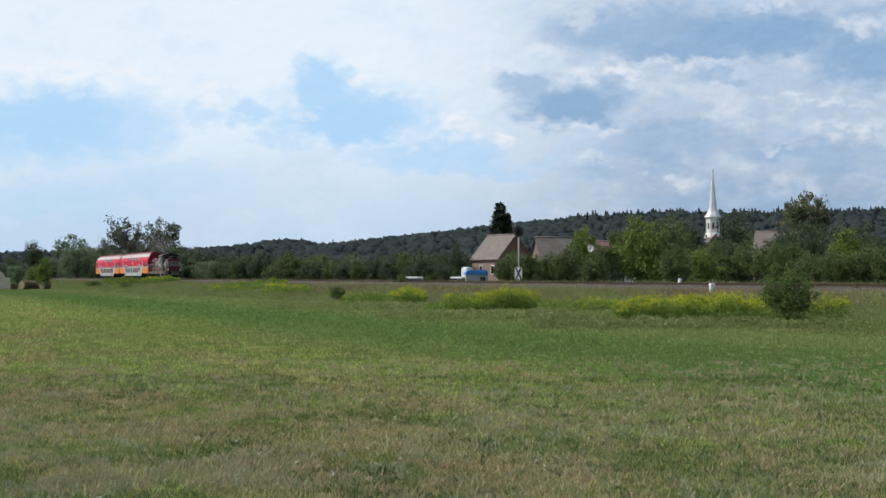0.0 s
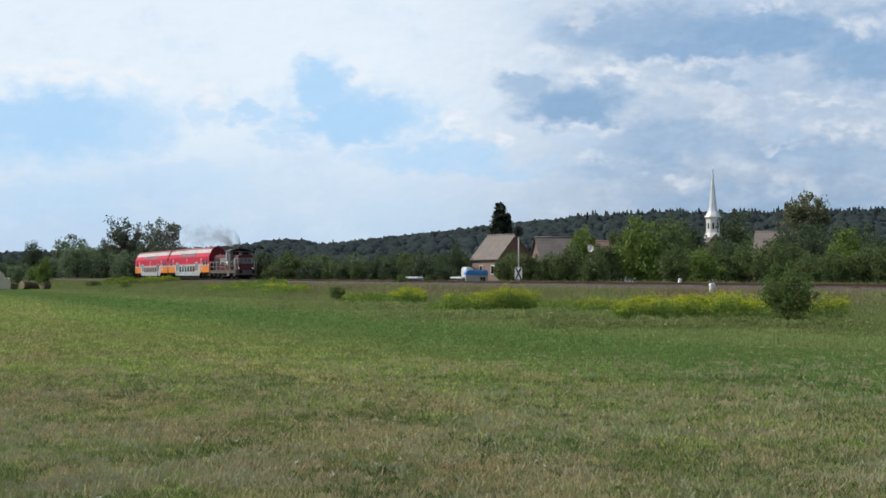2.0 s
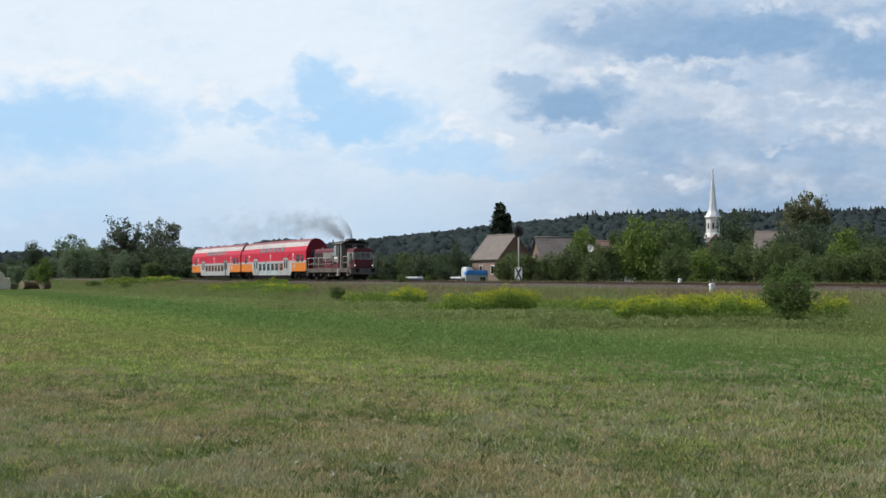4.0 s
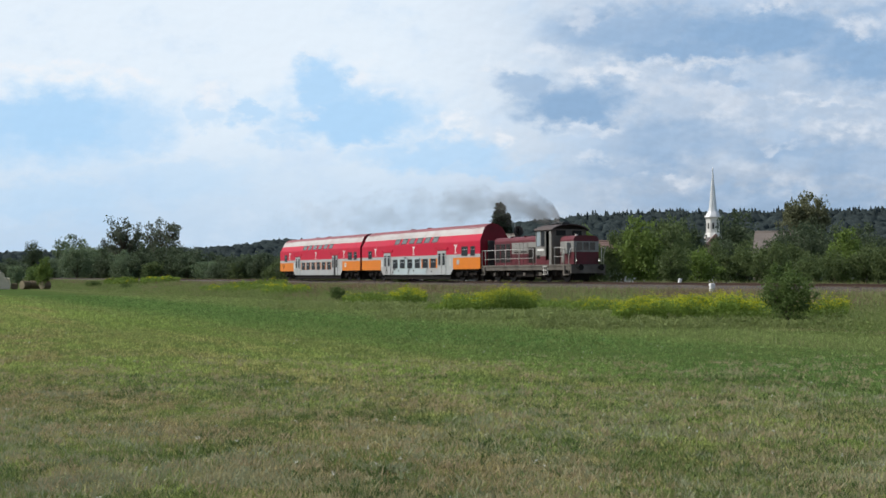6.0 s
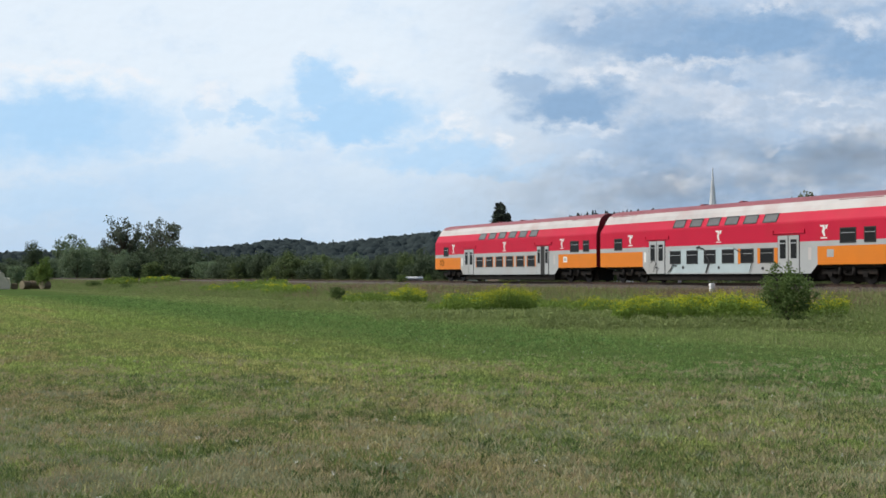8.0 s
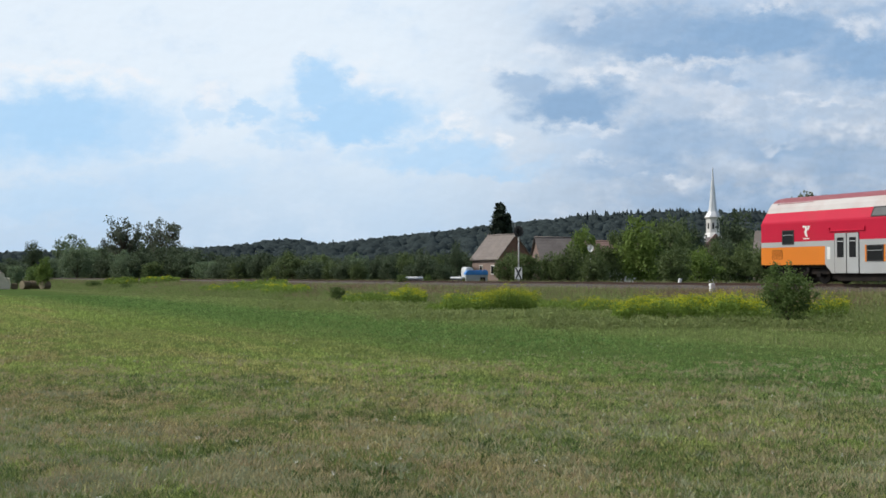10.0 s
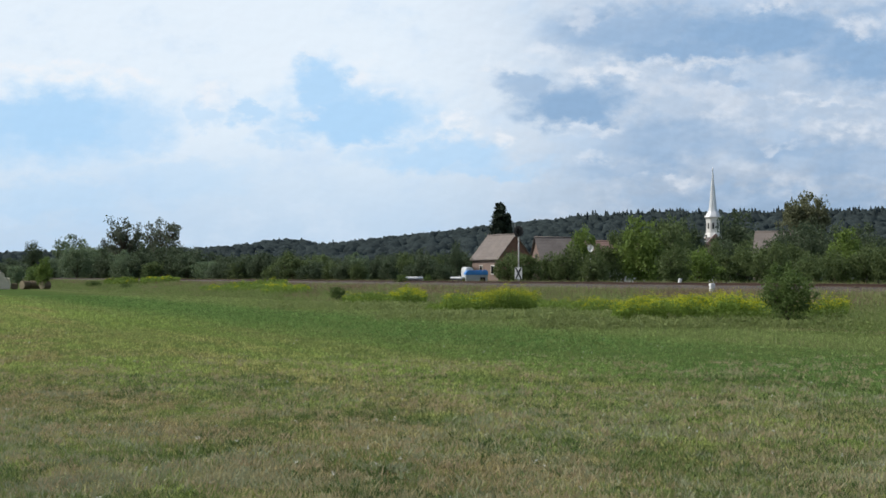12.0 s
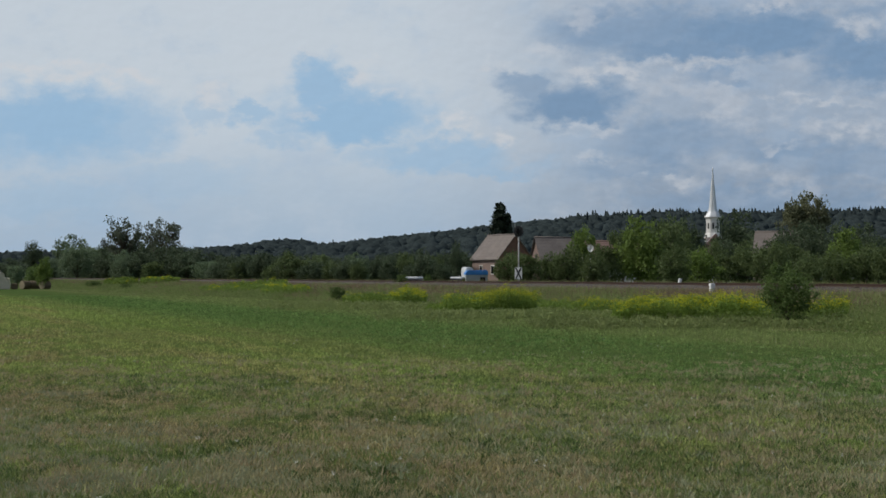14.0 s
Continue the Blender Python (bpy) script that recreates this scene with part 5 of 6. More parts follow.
def village():
    # farmhouse: its long wall runs away to the far side, its gable faces the railway
    a = house("farmhouse", "old farmhouse with steep grey tiled roof and brick gable", 156.7, 203.3, 120, 8.2, 6.6, 4.8, 8.6, M["wall_pink"], M["tile"], M["brick"])
    # on the wall that the field sees
    for x0 in (1.2, 4.8):
        w = part("window", boxes((x0, x0 + 1.0, 6.55, 6.68, 1.9, 3.5)), M["church"], a, "white-framed window")
        part("pane", boxes((x0 + 0.14, x0 + 0.86, 6.67, 6.70, 2.05, 3.36)), M["glass"], w)
    b = house("barn", "low barn with a grey tiled roof among the trees", 176, 205, 14, 7.6, 6.5, 4.3, 8.3, M["wall_pink"], M["tile"])
    part("gable_window", boxes((-0.06, 0.05, 2.9, 3.6, 4.6, 5.5)), M["black"], b)
    c = house("village_house", "village house with weathered red tiled roof", 262, 190, 8, 9.0, 6.5, 4.4, 7.2, M["church"], M["tile_red"])
    d = house("cottage", "house with a broad grey tiled roof among the trees", 550, 212, -24, 7.0, 7.0, 4.9, 9.5, M["wall_pink"], M["tile"])
    e = house("far_house", "distant small pale house below the hill", -106, 300, 10, 4.2, 5.0, 3.0, 5.2, M["wall_pink"], M["tile_red"])
    f = house("far_house", "distant white building behind the willows", -412, 420, 0, 3.4, 5.0, 5.4, 6.8, M["church"], M["tile"])
    x, y = spot(261, 104)
    dish = new("satellite_dish")
    dish.matrix_world = pose(x, y, 0, 0, 0, -20) @ Matrix.Scale(0.83, 4)
    tagged(dish, "white satellite dish on a tall pole among the trees", "satellite dish")
    part("pole", tube(bmesh.new(), [(0, 0.12, 0), (0, 0.12, 5.0)], 0.05, 8), M["pole"], dish)
    bm = bmesh.new()
    rings = []
    for r, q in ((0.02, 0.12), (0.16, 0.09), (0.28, 0.02), (0.32, -0.02)):
        rings.append([bm.verts.new((r * math.cos(j * math.pi / 9), q, 4.8 + r * 1.25 * math.sin(j * math.pi / 9))) for j in range(18)])
    for p, q in zip(rings, rings[1:]):
        for j in range(18):
            bm.faces.new((p[j], p[(j + 1) % 18], q[(j + 1) % 18], q[j]))
    bmesh.ops.solidify(bm, geom=bm.faces, thickness=0.03)
    part("reflector", bm, M["sign_white"], dish)
    part("arm", tube(bmesh.new(), [(0, 0.05, 4.3), (0, -0.5, 4.7)], 0.025, 6), M["pole"], dish)


def church():
    dep = 320.0
    x, y = spot(478, dep)
    root = new("church")
    root.matrix_world = pose(x, y, 0, 0, 0, 80)
    tagged(root, "white village church with slender pointed spire", "church")

    def octagon(levels, mat, name, label="", sides=8):
        bm = bmesh.new()
        rings = [[bm.verts.new((r * math.cos(2 * math.pi * (j + 0.5) / sides), r * math.sin(2 * math.pi * (j + 0.5) / sides), z)) for j in range(sides)] for r, z in levels]
        for p, q in zip(rings, rings[1:]):
            for j in range(sides):
                bm.faces.new((p[j], p[(j + 1) % sides], q[(j + 1) % sides], q[j]))
        bm.faces.new(rings[0][::-1])
        bm.faces.new(rings[-1])
        return part(name, bm, mat, root, label)

    part("tower", boxes((-2.0, 2.0, -2.0, 2.0, -0.3, 11.6)), M["church"], root, "white square tower")
    part("cornice", boxes((-2.25, 2.25, -2.25, 2.25, 11.6, 12.0), bevel=0.08), M["church"], root)
    octagon([(2.35, 12.0), (2.05, 12.9), (1.92, 13.1)], M["church"], "lantern_base")
    lan = octagon([(1.86, 13.1), (1.86, 16.9)], M["church"], "lantern", "white octagonal lantern")
    octagon([(1.9, 16.8), (2.28, 17.15), (2.28, 17.3)], M["church"], "lantern_cornice")
    octagon([(2.28, 17.3), (1.35, 18.7), (1.1, 19.6), (0.76, 23.0), (0.38, 27.0), (0.10, 29.4)], M["zinc"], "spire", "pale metal-clad spire")
    part("finial", tube(bmesh.new(), [(0, 0, 29.2), (0, 0, 29.9), (0, 0, 30.4)], [0.09, 0.16, 0.03], 8), M["zinc"], root)
    for j in range(8):
        t = 2 * math.pi * j / 8
        r = 1.86 * math.cos(math.pi / 8)
        bm = boxes((r - 0.05, r + 0.04, -0.24, 0.24, 14.1, 15.7))
        bmesh.ops.rotate(bm, verts=bm.verts, matrix=Matrix.Rotation(t, 3, "Z"))
        part("louvre_window", bm, M["black"], lan, "dark louvred window")
    for s in (-1, 1):
        part("tower_window", boxes((-0.5, 0.5, s * 2.0 - 0.05, s * 2.0 + 0.05, 8.2, 10.0)), M["black"], root)
    # nave
    bm = boxes((-16, -2.3, -4.2, 4.2, -0.3, 7.2))
    part("nave", bm, M["church"], root)
    bm = bmesh.new()
    ends = []
    for xx in (-16.4, -1.0):
        ends.append([bm.verts.new((xx, q, z)) for q, z in ((-5.4, 6.4), (0, 12.4), (5.4, 6.4))])
    bm.faces.new(ends[0][::-1])
    bm.faces.new(ends[1])
    for j in range(3):
        bm.faces.new((ends[0][j], ends[0][(j + 1) % 3], ends[1][(j + 1) % 3], ends[1][j]))
    bmesh.ops.recalc_face_normals(bm, faces=bm.faces)
    part("nave_roof", bm, M["tile_red"], root, "red-brown tiled nave roof")


def car(label, k, dep, turn):
    root = new("car")
    x, y = spot(k, dep)
    root.matrix_world = pose(x, y, 0, 0, 0, turn)
    tagged(root, label, "car", "parked cars")
    bm = prism(bmesh.new(), [(-2.0, 0.35), (2.0, 0.35), (2.05, 0.75), (1.9, 0.92), (0.95, 1.0), (-1.95, 1.0), (-2.05, 0.7)], -0.85, 0.85)
    bmesh.ops.recalc_face_normals(bm, faces=bm.faces)
    bmesh.ops.bevel(bm, geom=list(bm.edges), offset=0.06, segments=2, affect="EDGES")
    part("body", bm, M["car_white"], root)
    bm = prism(bmesh.new(), [(-1.85, 1.0), (0.95, 1.0), (0.5, 1.3), (-1.6, 1.3)], -0.72, 0.72)
    bmesh.ops.recalc_face_normals(bm, faces=bm.faces)
    part("cabin_glass", bm, M["glass"], root)
    part("roof", boxes((-1.6, 0.4, -0.7, 0.7, 1.29, 1.55), bevel=0.1), M["car_white"], root)
    for wx in (-1.3, 1.3):
        for wy in (-0.8, 0.8):
            w = part("wheel", tube(bmesh.new(), [(wx, wy - 0.09, 0.31), (wx, wy + 0.09, 0.31)], 0.31, 18), M["rubber"], root)
            part("rim", tube(bmesh.new(), [(wx, wy - 0.1, 0.31), (wx, wy + 0.1, 0.31)], 0.18, 12), M["silver"], w)
    return root


def vehicles():
    car("white hatchback car parked behind the railway bank", -48, 122, 78)
    car("white car parked in front of the covered trailer", 36, 128, 60)
    x, y = spot(58, 127)
    root = new("trailer")
    root.matrix_world = pose(x, y, 0, 0, 0, 6)
    tagged(root, "small grey trailer under a blue tarpaulin", "trailer")
    part("box", boxes((-1.15, 1.15, -0.8, 0.8, 0.55, 1.75), bevel=0.03), M["grey"], root)
    bm = prism(bmesh.new(), [(-1.2, 1.7), (1.2, 1.7), (1.2, 1.95), (1.1, 2.25), (-0.9, 2.22), (-1.15, 2.0)], -0.86, 0.86)
    bmesh.ops.recalc_face_normals(bm, faces=bm.faces)
    bmesh.ops.bevel(bm, geom=list(bm.edges), offset=0.07, segments=2, affect="EDGES")
    part("tarpaulin", bm, M["tarp_blue"], root, "bright blue tarpaulin cover")
    part("rear_panel", boxes((0.35, 0.9, -0.83, -0.8, 0.8, 1.5)), M["dark"], root)
    for wy in (-0.86, 0.86):
        part("wheel", tube(bmesh.new(), [(0, wy - 0.09, 0.33), (0, wy + 0.09, 0.33)], 0.33, 18), M["rubber"], root)
    part("drawbar", boxes((-2.3, -1.1, -0.05, 0.05, 0.5, 0.6)), M["dark"], root)
    part("side_frame", boxes((-0.2, 0.2, -0.7, 0.7, 0.3, 0.56)), M["dark"], root)
    x, y = spot(44, 131)
    van = new("camper_van")
    van.matrix_world = pose(x, y, 0, 0, 0, 40)
    tagged(van, "white box-shaped van parked by the farmhouse", "van")
    bm = prism(bmesh.new(), [(-0.6, 0.4), (0.6, 0.4), (0.6, 1.5), (0.45, 2.35), (0.1, 2.6), (-0.5, 2.55), (-0.6, 2.4)], -0.45, 0.45)
    bmesh.ops.recalc_face_normals(bm, faces=bm.faces)
    bmesh.ops.bevel(bm, geom=list(bm.edges), offset=0.06, segments=2, affect="EDGES")
    part("body", bm, M["car_white"], van)
    part("window", boxes((-0.4, 0.3, -0.465, 0.465, 1.5, 2.0), bevel=0.02), M["glass"], van)
    for wx in (-0.35, 0.35):
        for wy in (-0.4, 0.4):
            part("wheel", tube(bmesh.new(), [(wx, wy - 0.09, 0.32), (wx, wy + 0.09, 0.32)], 0.32, 16), M["rubber"], van)


def bales():
    def bale(k, dep, turn, r=0.52):
        x, y = spot(k, dep)
        root = new("straw_bale")
        root.matrix_world = pose(x, y, r, 0, 0, turn)
        tagged(root, "round straw bale lying at the meadow edge", "straw bale", "straw bales")
        bm = tube(bmesh.new(), [(-0.6, 0, 0), (-0.55, 0, 0), (0.55, 0, 0), (0.6, 0, 0)], [r * 0.93, r, r, r * 0.93], 24, cap=False)
        part("roll", bm, M["straw_bale"], root)
        for s in (-0.6, 0.6):
            bm = bmesh.new()
            bm.faces.new([bm.verts.new((s, r * 0.93 * math.cos(j * math.pi / 12), r * 0.93 * math.sin(j * math.pi / 12))) for j in range(24)])
            part("bale_face", bm, M["bale_end"], root)
    for k, dep, t in ((-738, 150, 60), (-722, 153, 30), (-704, 150, 70)):
        bale(k, dep, t)
    # stack with a pale sheet over it
    x, y = spot(-781, 150)
    root = new("covered_stack")
    root.matrix_world = pose(x, y, 0, 0, 0, 20)
    tagged(root, "straw stack under a pale sheet at the meadow edge", "straw stack")
    bm = prism(bmesh.new(), [(-1.6, 0), (1.0, 0), (1.0, 0.8), (0.9, 1.3), (0.3, 1.5), (0.2, 1.9), (-0.5, 2.5), (-1.6, 2.6)], -1.0, 1.0)
    bmesh.ops.recalc_face_normals(bm, faces=bm.faces)
    bmesh.ops.subdivide_edges(bm, edges=list(bm.edges), cuts=4, use_grid_fill=True)
    for v in bm.verts:
        v.co += Vector((noise.noise(v.co * 1.5), noise.noise(v.co * 1.5 + Vector((5, 1, 0))), noise.noise(v.co * 1.7 + Vector((0, 7, 0))))) * 0.16
        v.co.z = max(v.co.z, -0.05)
    part("stack", bm, M["sheet"], root)
    part("lower_layer", boxes((1.1, 1.9, -0.9, 0.9, 0, 0.75), bevel=0.15), M["straw_bale"], root)


# ---- low growth ----
def scatter(rng, count, a0, a1, n0, n1, power=1.5):
    """Places in a strip beside the line, thicker towards the camera."""
    u = rng.uniform(0, 1, count)
    lo, hi = a0 ** (1 - power), a1 ** (1 - power)
    a = (lo + (hi - lo) * u) ** (1 / (1 - power))
    n = rng.uniform(n0, n1, count)
    return a, n


def to_world(a, n, z):
    return np.stack([AL.x * a + AC.x * n, AL.y * a + AC.y * n, z], 1)


def low_growth():
    rng = np.random.default_rng(31)
    # short mown blades over the field, in clumps
    count = 900000
    d = 6.2 * (95 / 6.2) ** rng.uniform(0, 1, count) ** 1.2
    x = rng.uniform(-0.40, 0.40, count) * d
    keep = np.array([noise.noise(Vector((p * 1.3, q * 1.3, 0))) + 0.6 * noise.noise(Vector((p * 5, q * 5, 3))) for p, q in zip(x, d)]) > rng.uniform(-0.75, 0.45, count)
    x, d = x[keep], d[keep]
    across = AC.x * x + AC.y * d
    ok = across < 24.5
    x, d = x[ok], d[ok]
    m = len(x)
    h = rng.uniform(0.014, 0.040, m) * (1 + d / 30) * rng.choice([0.7, 1.0, 1.5], m, p=[0.5, 0.4, 0.1])
    v, f = blade_tris(rng, np.stack([x, d, np.full(m, -0.005)], 1), h, rng.uniform(0.0045, 0.010, m) * (1 + d / 18), 0.55)
    tagged(raw_mesh("grass", v, f, [M["blades"]]), "short mown meadow grass with dry blades", "grass", kind="stuff")
    # tufts of taller leaves standing out of the mown grass
    c, k = 9000, 13
    d = 6.4 * (45 / 6.4) ** rng.uniform(0, 1, c) ** 1.1
    x = rng.uniform(-0.4, 0.4, c) * d
    ok = AC.x * x + AC.y * d < 23
    x, d = x[ok], d[ok]
    c = len(x)
    pick = np.array([noise.noise(Vector((p * 0.8, q * 0.8, 11))) for p, q in zip(x, d)]) + rng.normal(size=c) * 0.25
    tint = np.where((pick > 0.22) & (d < 24), 0, np.where((pick < -0.12) | (d > 22), 1, 2))
    reach = np.repeat(1 + d / 25, k)[:, None]
    base = np.repeat(np.stack([x, d, np.zeros(c)], 1), k, 0) + rng.normal(size=(c * k, 3)) * (0.028, 0.028, 0) * reach
    v, f = blade_tris(rng, base, rng.uniform(0.025, 0.085, c * k), rng.uniform(0.006, 0.014, c * k) * reach[:, 0], 0.6)
    tagged(raw_mesh("grass_tufts", v, f, [M["tuft_pale"], M["tuft_green"], M["tuft_straw"]], np.repeat(tint, k)), "taller fresh tufts in the mown meadow", "grass", kind="stuff")
    # dense clumps of uneven height and colour where the turf is worn
    c, k = 5200, 26
    d = 6.3 * (19 / 6.3) ** rng.uniform(0, 1, c)
    x = rng.uniform(-0.4, 0.4, c) * d
    where = np.array([noise.noise(Vector((p * 1.1, q * 0.8, 23))) + 0.5 * noise.noise(Vector((p * 3.5, q * 2.5, 29))) for p, q in zip(x, d)])
    ok = where > -0.05
    x, d = x[ok], d[ok]
    c = len(x)
    pick = np.array([noise.noise(Vector((p * 1.7, q * 1.2, 41))) for p, q in zip(x, d)]) + rng.normal(size=c) * 0.14
    tint = np.where(pick > 0.07, 0, np.where(pick > -0.09, 1, 2))
    base = np.repeat(np.stack([x, d, np.zeros(c)], 1), k, 0) + rng.normal(size=(c * k, 3)) * (0.04, 0.03, 0)
    v, f = blade_tris(rng, base, rng.uniform(0.02, 0.065, c * k) * np.repeat(rng.uniform(0.5, 1.2, c), k), rng.uniform(0.005, 0.012, c * k), 0.5)
    tagged(raw_mesh("turf_clumps", v, f, [M["tuft_pale"], M["tuft_green"], M["tuft_straw"]], np.repeat(tint, k)), "uneven clumps of green and bleached grass in worn turf", "grass", kind="stuff")
    # low weeds, dusty or dark, and a few clover heads
    c, k = 8500, 16
    d = 6.4 * (19 / 6.4) ** rng.uniform(0, 1, c)
    x = rng.uniform(-0.4, 0.4, c) * d
    where = np.array([noise.noise(Vector((p * 0.55, q * 0.45, 51))) + 0.6 * noise.noise(Vector((p * 2.2, q * 1.6, 57))) for p, q in zip(x, d)])
    ok = where * 0.6 + rng.normal(size=c) * 0.25 + np.where(x < -1.5, 0.10, 0.0) > 0.0
    x, d = x[ok], d[ok]
    c = len(x)
    pick = np.array([noise.noise(Vector((p * 0.9, q * 0.7, 63))) for p, q in zip(x, d)]) + rng.normal(size=c) * 0.15
    pale = (pick > 0.04) & (d < 17)
    base = np.repeat(np.stack([x, d, np.zeros(c)], 1), k, 0) + rng.normal(size=(c * k, 3)) * (0.035, 0.030, 0)
    v, f = blade_tris(rng, base, rng.uniform(0.02, 0.075, c * k), rng.uniform(0.009, 0.020, c * k), 0.75)
    tagged(raw_mesh("turf_weeds", v, f, [M["rosette_dark"], M["rosette_pale"]], np.repeat(pale.astype(int), k)), "low weeds in the turf, some dusty grey-green", "weeds", kind="stuff")
    d = 8.0 * (34 / 8.0) ** rng.uniform(0, 1, 110)
    x = rng.uniform(-0.4, 0.4, 110) * d
    mid = np.repeat(np.stack([x, d, rng.uniform(0.05, 0.10, 110)], 1), 5, 0) + rng.normal(size=(550, 3)) * 0.008
    v, f = leaf_quads(rng, mid, 0.010, 0.2)
    tagged(raw_mesh("clover_heads", v, f, [M["clover"]]), "scattered white clover heads in the mown grass", "flowers", kind="stuff")
    # uncut belt
    a, n = scatter(rng, 220000, 10, 420, 18.5, 45.0, 1.25)
    ok = (n < 44.4) | (a > 95)
    a, n = a[ok], n[ok]
    edge = (n - 26.0) / 5.0
    h = rng.uniform(0.18, 0.62, len(a)) * np.clip(0.30 + edge, 0.22, 1) * np.where(n > 42, 0.6, 1.0)
    clump = np.array([noise.noise(Vector((p * 0.12, q * 0.3, 0))) for p, q in zip(a, n)])
    dry = (rng.uniform(size=len(a)) + clump * 1.3 + (n - 34) * 0.035 - np.clip((a - 90) / 400, 0, 0.25)) > 0.80
    v, f = blade_tris(rng, to_world(a, n, ground_height(n) - 0.02), h, 0.012 + 0.00035 * a, 0.3)
    tagged(raw_mesh("tall_grass", v, f, [M["tall"], M["straw"]], dry.astype(int)), "uncut tall grass with dry seed heads along the railway", "tall grass", kind="stuff")
    # rough growth on the far side of the bank
    a, n = scatter(rng, 60000, 25, 330, 50.6, 55.0, 1.2)
    v, f = blade_tris(rng, to_world(a, n, ground_height(n) - 0.02), rng.uniform(0.25, 0.75, len(a)), 0.014 + 0.0004 * a, 0.3)
    tagged(raw_mesh("bank_grass", v, f, [M["tall"], M["straw"]], (rng.uniform(size=len(a)) < 0.4).astype(int)), "rough grass behind the railway", "tall grass", kind="stuff")
    a, n = scatter(rng, 26000, 25, 300, 56.0, 61.0, 1.2)
    lump = np.array([noise.noise(Vector((p * 0.25, q * 0.3, 2))) for p, q in zip(a, n)])
    v, f = leaf_quads(rng, to_world(a, n, rng.uniform(0.0, 1, len(a)) * (0.95 + 0.5 * lump)), 0.13, 0.2)
    tagged(raw_mesh("undergrowth", v, f, [M["leaf_orchard"]]), "low green undergrowth below the orchard trees", "undergrowth", kind="stuff")
    # broad-leaved weeds
    a, n = scatter(rng, 120000, 12, 300, 22.6, 36)
    clump = np.array([noise.noise(Vector((p * 0.18, q * 0.4, 7))) for p, q in zip(a, n)])
    ok = clump > -0.05
    a, n = a[ok], n[ok]
    z = ground_height(n) + rng.uniform(0.05, 0.62, len(a)) * (0.75 + 1.1 * np.clip(clump[ok], 0, 0.6)) * np.clip((n - 22.0) / 6, 0.16, 1)
    v, f = leaf_quads(rng, to_world(a, n, z), 0.020 + 0.00022 * a, 0.1)
    tagged(raw_mesh("weeds", v, f, [M["weed"]]), "green broad-leaved weeds in the uncut belt", "weeds", kind="stuff")


def goldenrod(k0, k1, d0, d1, stems, height, seed, yellow=0.7):
    """A patch between two bearings and two depths."""
    rng = np.random.default_rng(seed)
    k, d = rng.uniform(k0, k1, stems), d0 + (d1 - d0) * (rng.uniform(0, 1, stems) if yellow else rng.beta(2.2, 1.8, stems))
    x = k * d / F
    a, n = AL.x * x + AL.y * d, AC.x * x + AC.y * d
    u, w = (k - (k0 + k1) / 2) / ((k1 - k0) / 2), (d - (d0 + d1) / 2) / ((d1 - d0) / 2)
    lump = np.array([noise.noise(Vector((p * 0.7, q * 0.7, seed))) for p, q in zip(a, n)])
    ok = (u ** 4 * 0.8 + w ** 2 * 0.5) < 0.9 + 0.7 * lump + (rng.normal(size=stems) * 0.5 - 0.35 if yellow == 0 else 0.0)
    a, n, u, lump = a[ok], n[ok], u[ok], lump[ok]
    h = height * (0.80 + 0.55 * lump + rng.normal(size=len(a)) * 0.12) * (1 - 0.25 * u ** 2)
    g = ground_height(n)
    foot = to_world(a, n, g - 0.02)
    v1, f1 = blade_tris(rng, foot, h, np.full(len(a), 0.03), 0.06)
    v1 = np.concatenate([v1, v1[2::3]])           # a fourth corner at the tip
    k = len(a)
    f1 = np.concatenate([f1, (3 * k + np.arange(k))[:, None]], 1)
    lv, bl = [], []
    for j in range(20):
        s = rng.uniform(0.10, 0.95, k)
        lv.append(np.stack([foot[:, 0] + rng.normal(size=k) * 0.06, foot[:, 1] + rng.normal(size=k) * 0.06, g + h * s], 1))
    for j in range(18):
        s = rng.uniform(0.86, 1.08, k)
        bl.append(np.stack([foot[:, 0] + rng.normal(size=k) * 0.09, foot[:, 1] + rng.normal(size=k) * 0.09, g + h * s], 1))
    bl = np.concatenate(bl)
    bl = bl[np.tile(rng.uniform(size=k) < yellow * (0.85 + lump), 18)]
    far = max(1.0, (d0 + d1) / 110.0)
    v2, f2 = leaf_quads(rng, np.concatenate(lv), 0.041 * far, -0.6)
    v3, f3 = leaf_quads(rng, bl, 0.026 * far, 0.3)
    v = np.concatenate([v1, v2, v3])
    f = np.concatenate([f1, f2 + len(v1), f3 + len(v1) + len(v2)])
    idx = np.concatenate([np.zeros(len(f1) + len(f2)), np.ones(len(f3))])
    ob = raw_mesh("goldenrod_patch", v, f, [M["rod_leaf"] if yellow else M["tall"], M["goldenrod"]], idx)
    if yellow:
        tagged(ob, "patch of goldenrod in yellow bloom among the weeds", "goldenrod", "goldenrod patches", kind="stuff")
    else:
        ob.name = "low_weeds"
        tagged(ob, "low green weeds at the edge of the mown meadow", "weeds", kind="stuff")


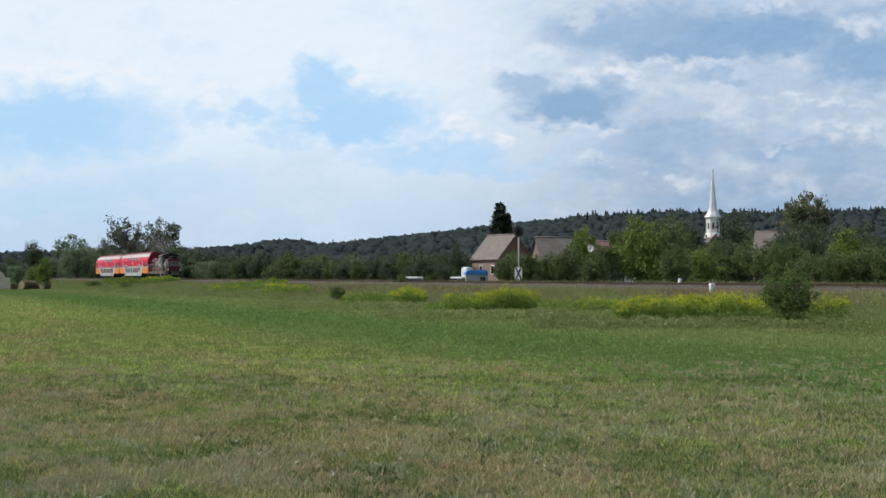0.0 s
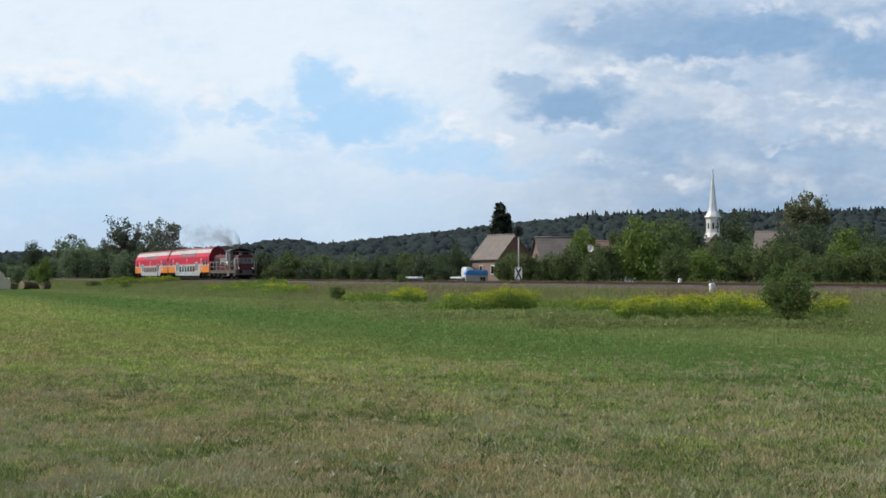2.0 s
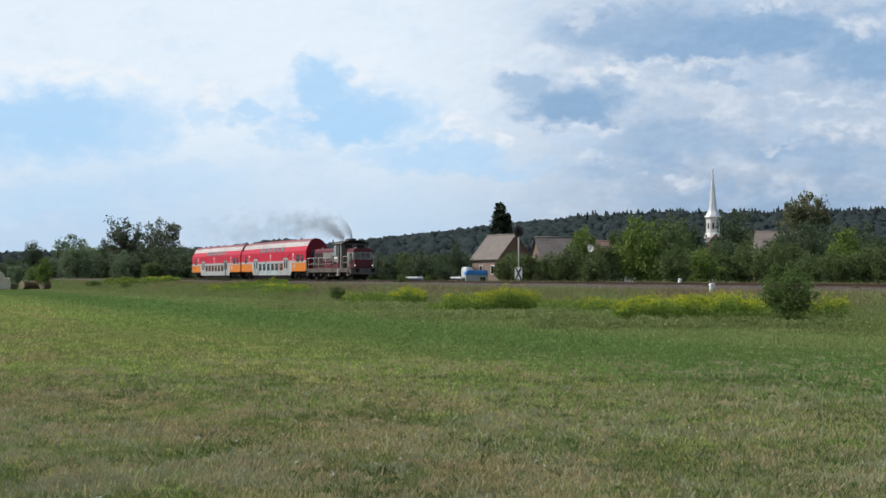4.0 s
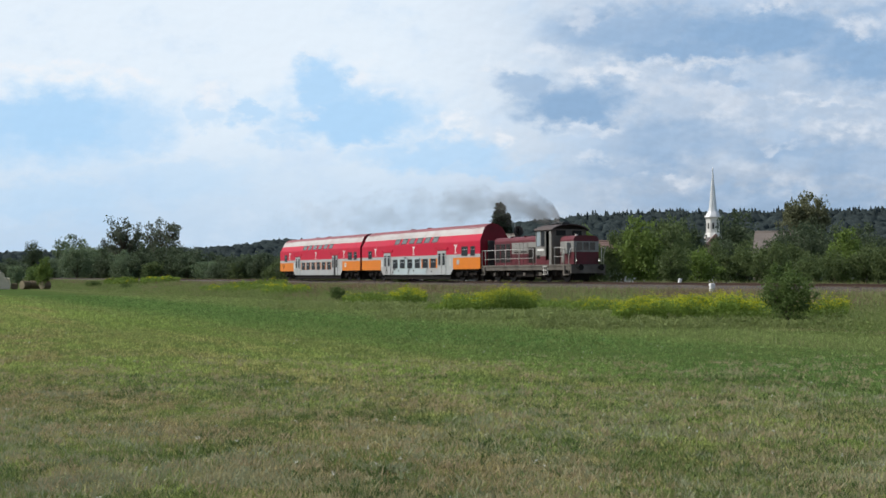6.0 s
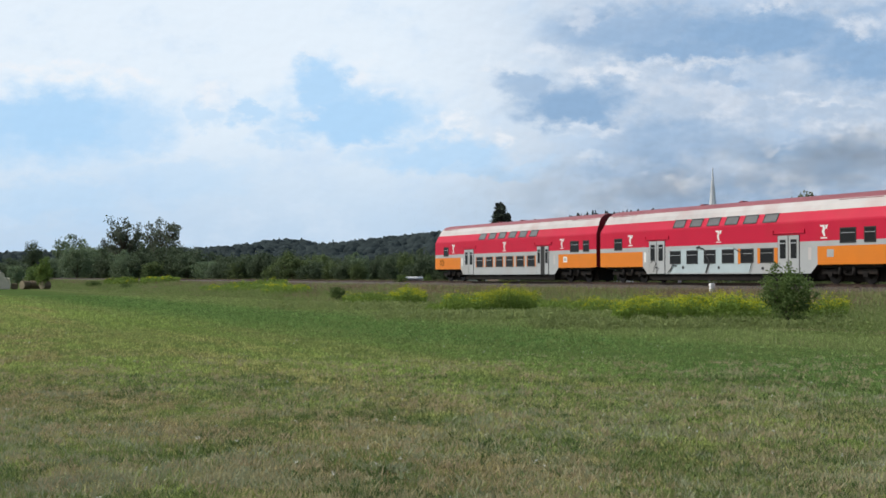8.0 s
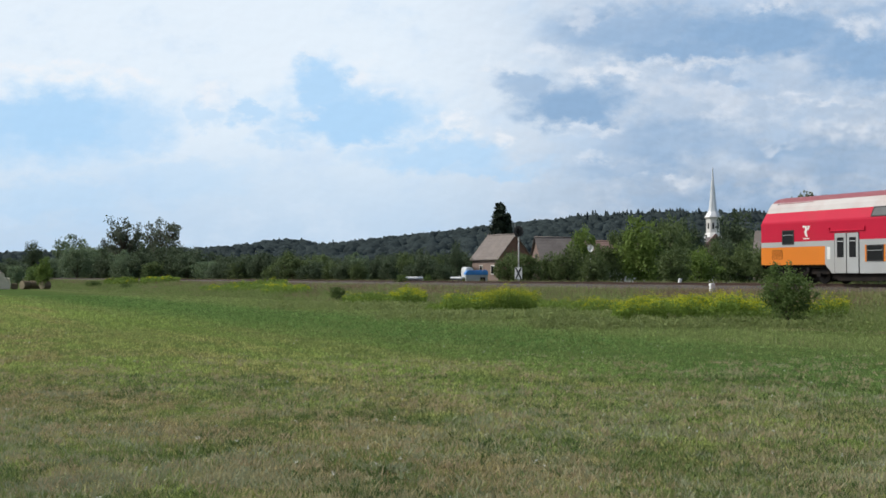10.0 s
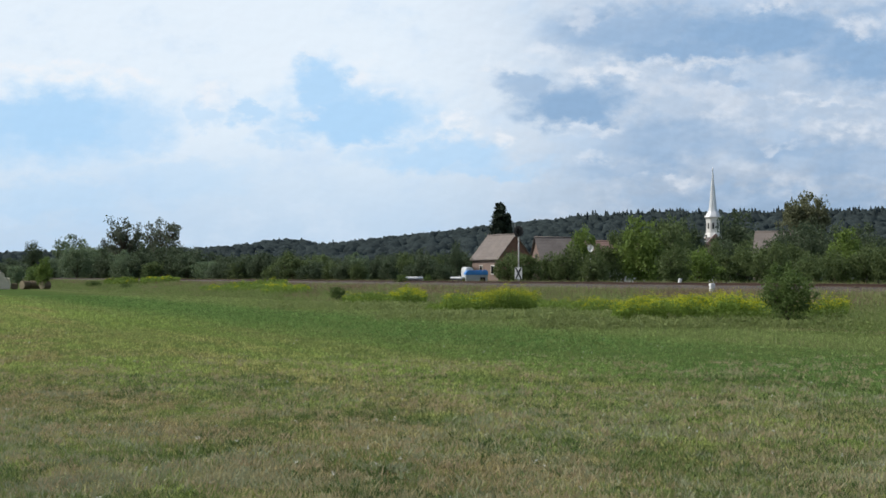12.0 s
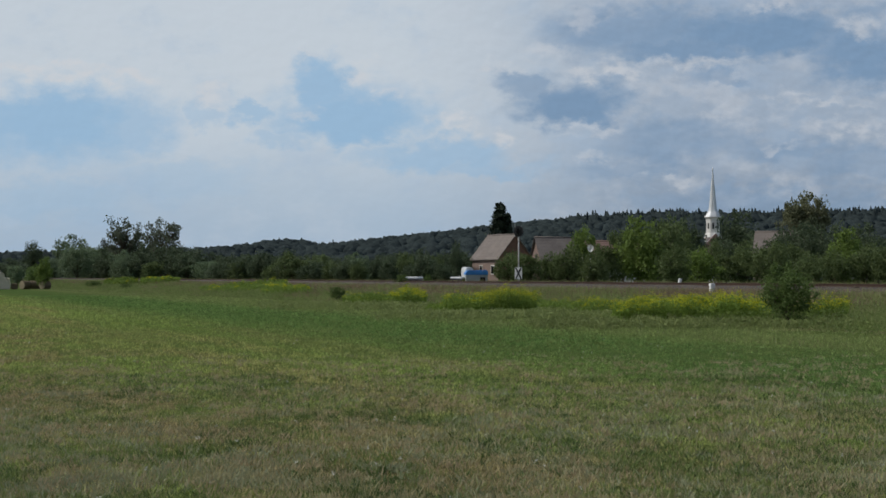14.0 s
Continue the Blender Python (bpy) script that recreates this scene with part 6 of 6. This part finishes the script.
def flowers():
    goldenrod(300, 470, 40.6, 44.5, 950, 0.86, 1, 0.34)
    goldenrod(400, 580, 40.8, 45.5, 900, 0.82, 12, 0.48)
    goldenrod(640, 716, 40.4, 43.0, 220, 0.88, 2, 0.50)
    goldenrod(0, 90, 50.5, 56.5, 560, 0.86, 3, 0.14)
    goldenrod(60, 170, 51.0, 56.0, 640, 0.98, 13, 0.44)
    goldenrod(238, 318, 49.5, 53.0, 200, 0.58, 9, 0.20)
    goldenrod(160, 250, 51.0, 55.0, 240, 0.50, 10, 0.03)
    goldenrod(-30, 330, 52, 60, 1100, 0.50, 14, 0.04)
    goldenrod(330, 640, 45.5, 49, 500, 0.55, 15, 0.06)
    goldenrod(150, 850, 34.5, 42.5, 1300, 0.30, 16, 0.0)
    goldenrod(-120, 340, 41.5, 53.0, 1100, 0.30, 17, 0.0)
    goldenrod(-330, 30, 53, 70, 900, 0.32, 18, 0.0)
    goldenrod(-98, -30, 65.0, 70.0, 420, 0.86, 4, 0.42)
    goldenrod(-175, -85, 66.0, 74.0, 420, 0.62, 5, 0.08)
    goldenrod(-320, -235, 98, 114, 620, 0.85, 6, 0.10)
    goldenrod(-430, -270, 112, 142, 800, 0.70, 7, 0.05)
    goldenrod(-535, -465, 185, 214, 480, 0.85, 8, 0.10)
    goldenrod(-600, -540, 190, 230, 300, 0.8, 11, 0.05)


# ---- what moves: place of the train's rear end along the line, by seconds ----
TIMES = [(0, -269.3), (1.5, -238.0), (3, -206.0), (5.3, -156.5), (6.5, -130.3), (8.2, -92.8), (10.3, -47.6), (14, 32.0)]


def train_rows(ahead, z=RAIL, side=0.0):
    rows = []
    for t, u in TIMES:
        p = -AL * (ahead + u) + AC * (TRACK + side)
        rows.append((t, Matrix.Translation((p.x, p.y, z)) @ Matrix.Rotation(TURN - math.pi / 2, 4, "Z")))
    return rows


def insect():
    """A fly that crosses close before the camera."""
    root = new("flying_insect")
    tagged(root, "small dark fly crossing the air over the meadow", "insect")
    body = tube(bmesh.new(), [(-0.004, 0, 0), (-0.002, 0, 0), (0.001, 0, 0.0003), (0.003, 0, 0.0003), (0.005, 0, 0)], [0.0005, 0.0015, 0.0015, 0.0011, 0.0005], 8)
    part("body", body, M["black"], root)
    for side in (-1, 1):
        bm = bmesh.new()
        rim = [(0.002, 0.001), (0.001, 0.004), (-0.001, 0.006), (-0.003, 0.005), (-0.001, 0.001)]
        prism(bm, rim, 0.0, 0.0003)
        bmesh.ops.recalc_face_normals(bm, faces=bm.faces)
        for v in bm.verts:
            x, t, y = v.co
            v.co = (x, side * y, 0.002 + y * 0.4 + t)
        part("wing", bm, M["glass_grey"], root, "greyish wing")
    return root


ground()
railway()
hills()
tree_kinds()
trees()
village()
church()
signal()
posts()
vehicles()
bales()
rear_coach = coach("double-deck coach in red, orange and grey with one door ajar", False)
front_coach = coach("double-deck coach in red, orange and grey with sprayed graffiti", True)
loco = engine()
fly = insect()
trail = smoke()
low_growth()
flowers()


def fly_rows():
    rows = []
    for t, z in ((0, 1.9), (5, 1.9), (6.4, 1.995), (6.5, 2.042), (7.5, 2.3), (14, 3.4)):
        rows.append((t, pose(-1.224 - 5.655 * (t - 6.5), 4.0, z, 0, 0, 180)))
    return rows


def motions():
    walk(fly, fly_rows())
    walk(rear_coach, train_rows(-0.1))
    walk(front_coach, train_rows(26.5))
    walk(loco, train_rows(52.7))
    walk(trail, train_rows(52.7 + 9.5, RAIL + 4.5))


motions()
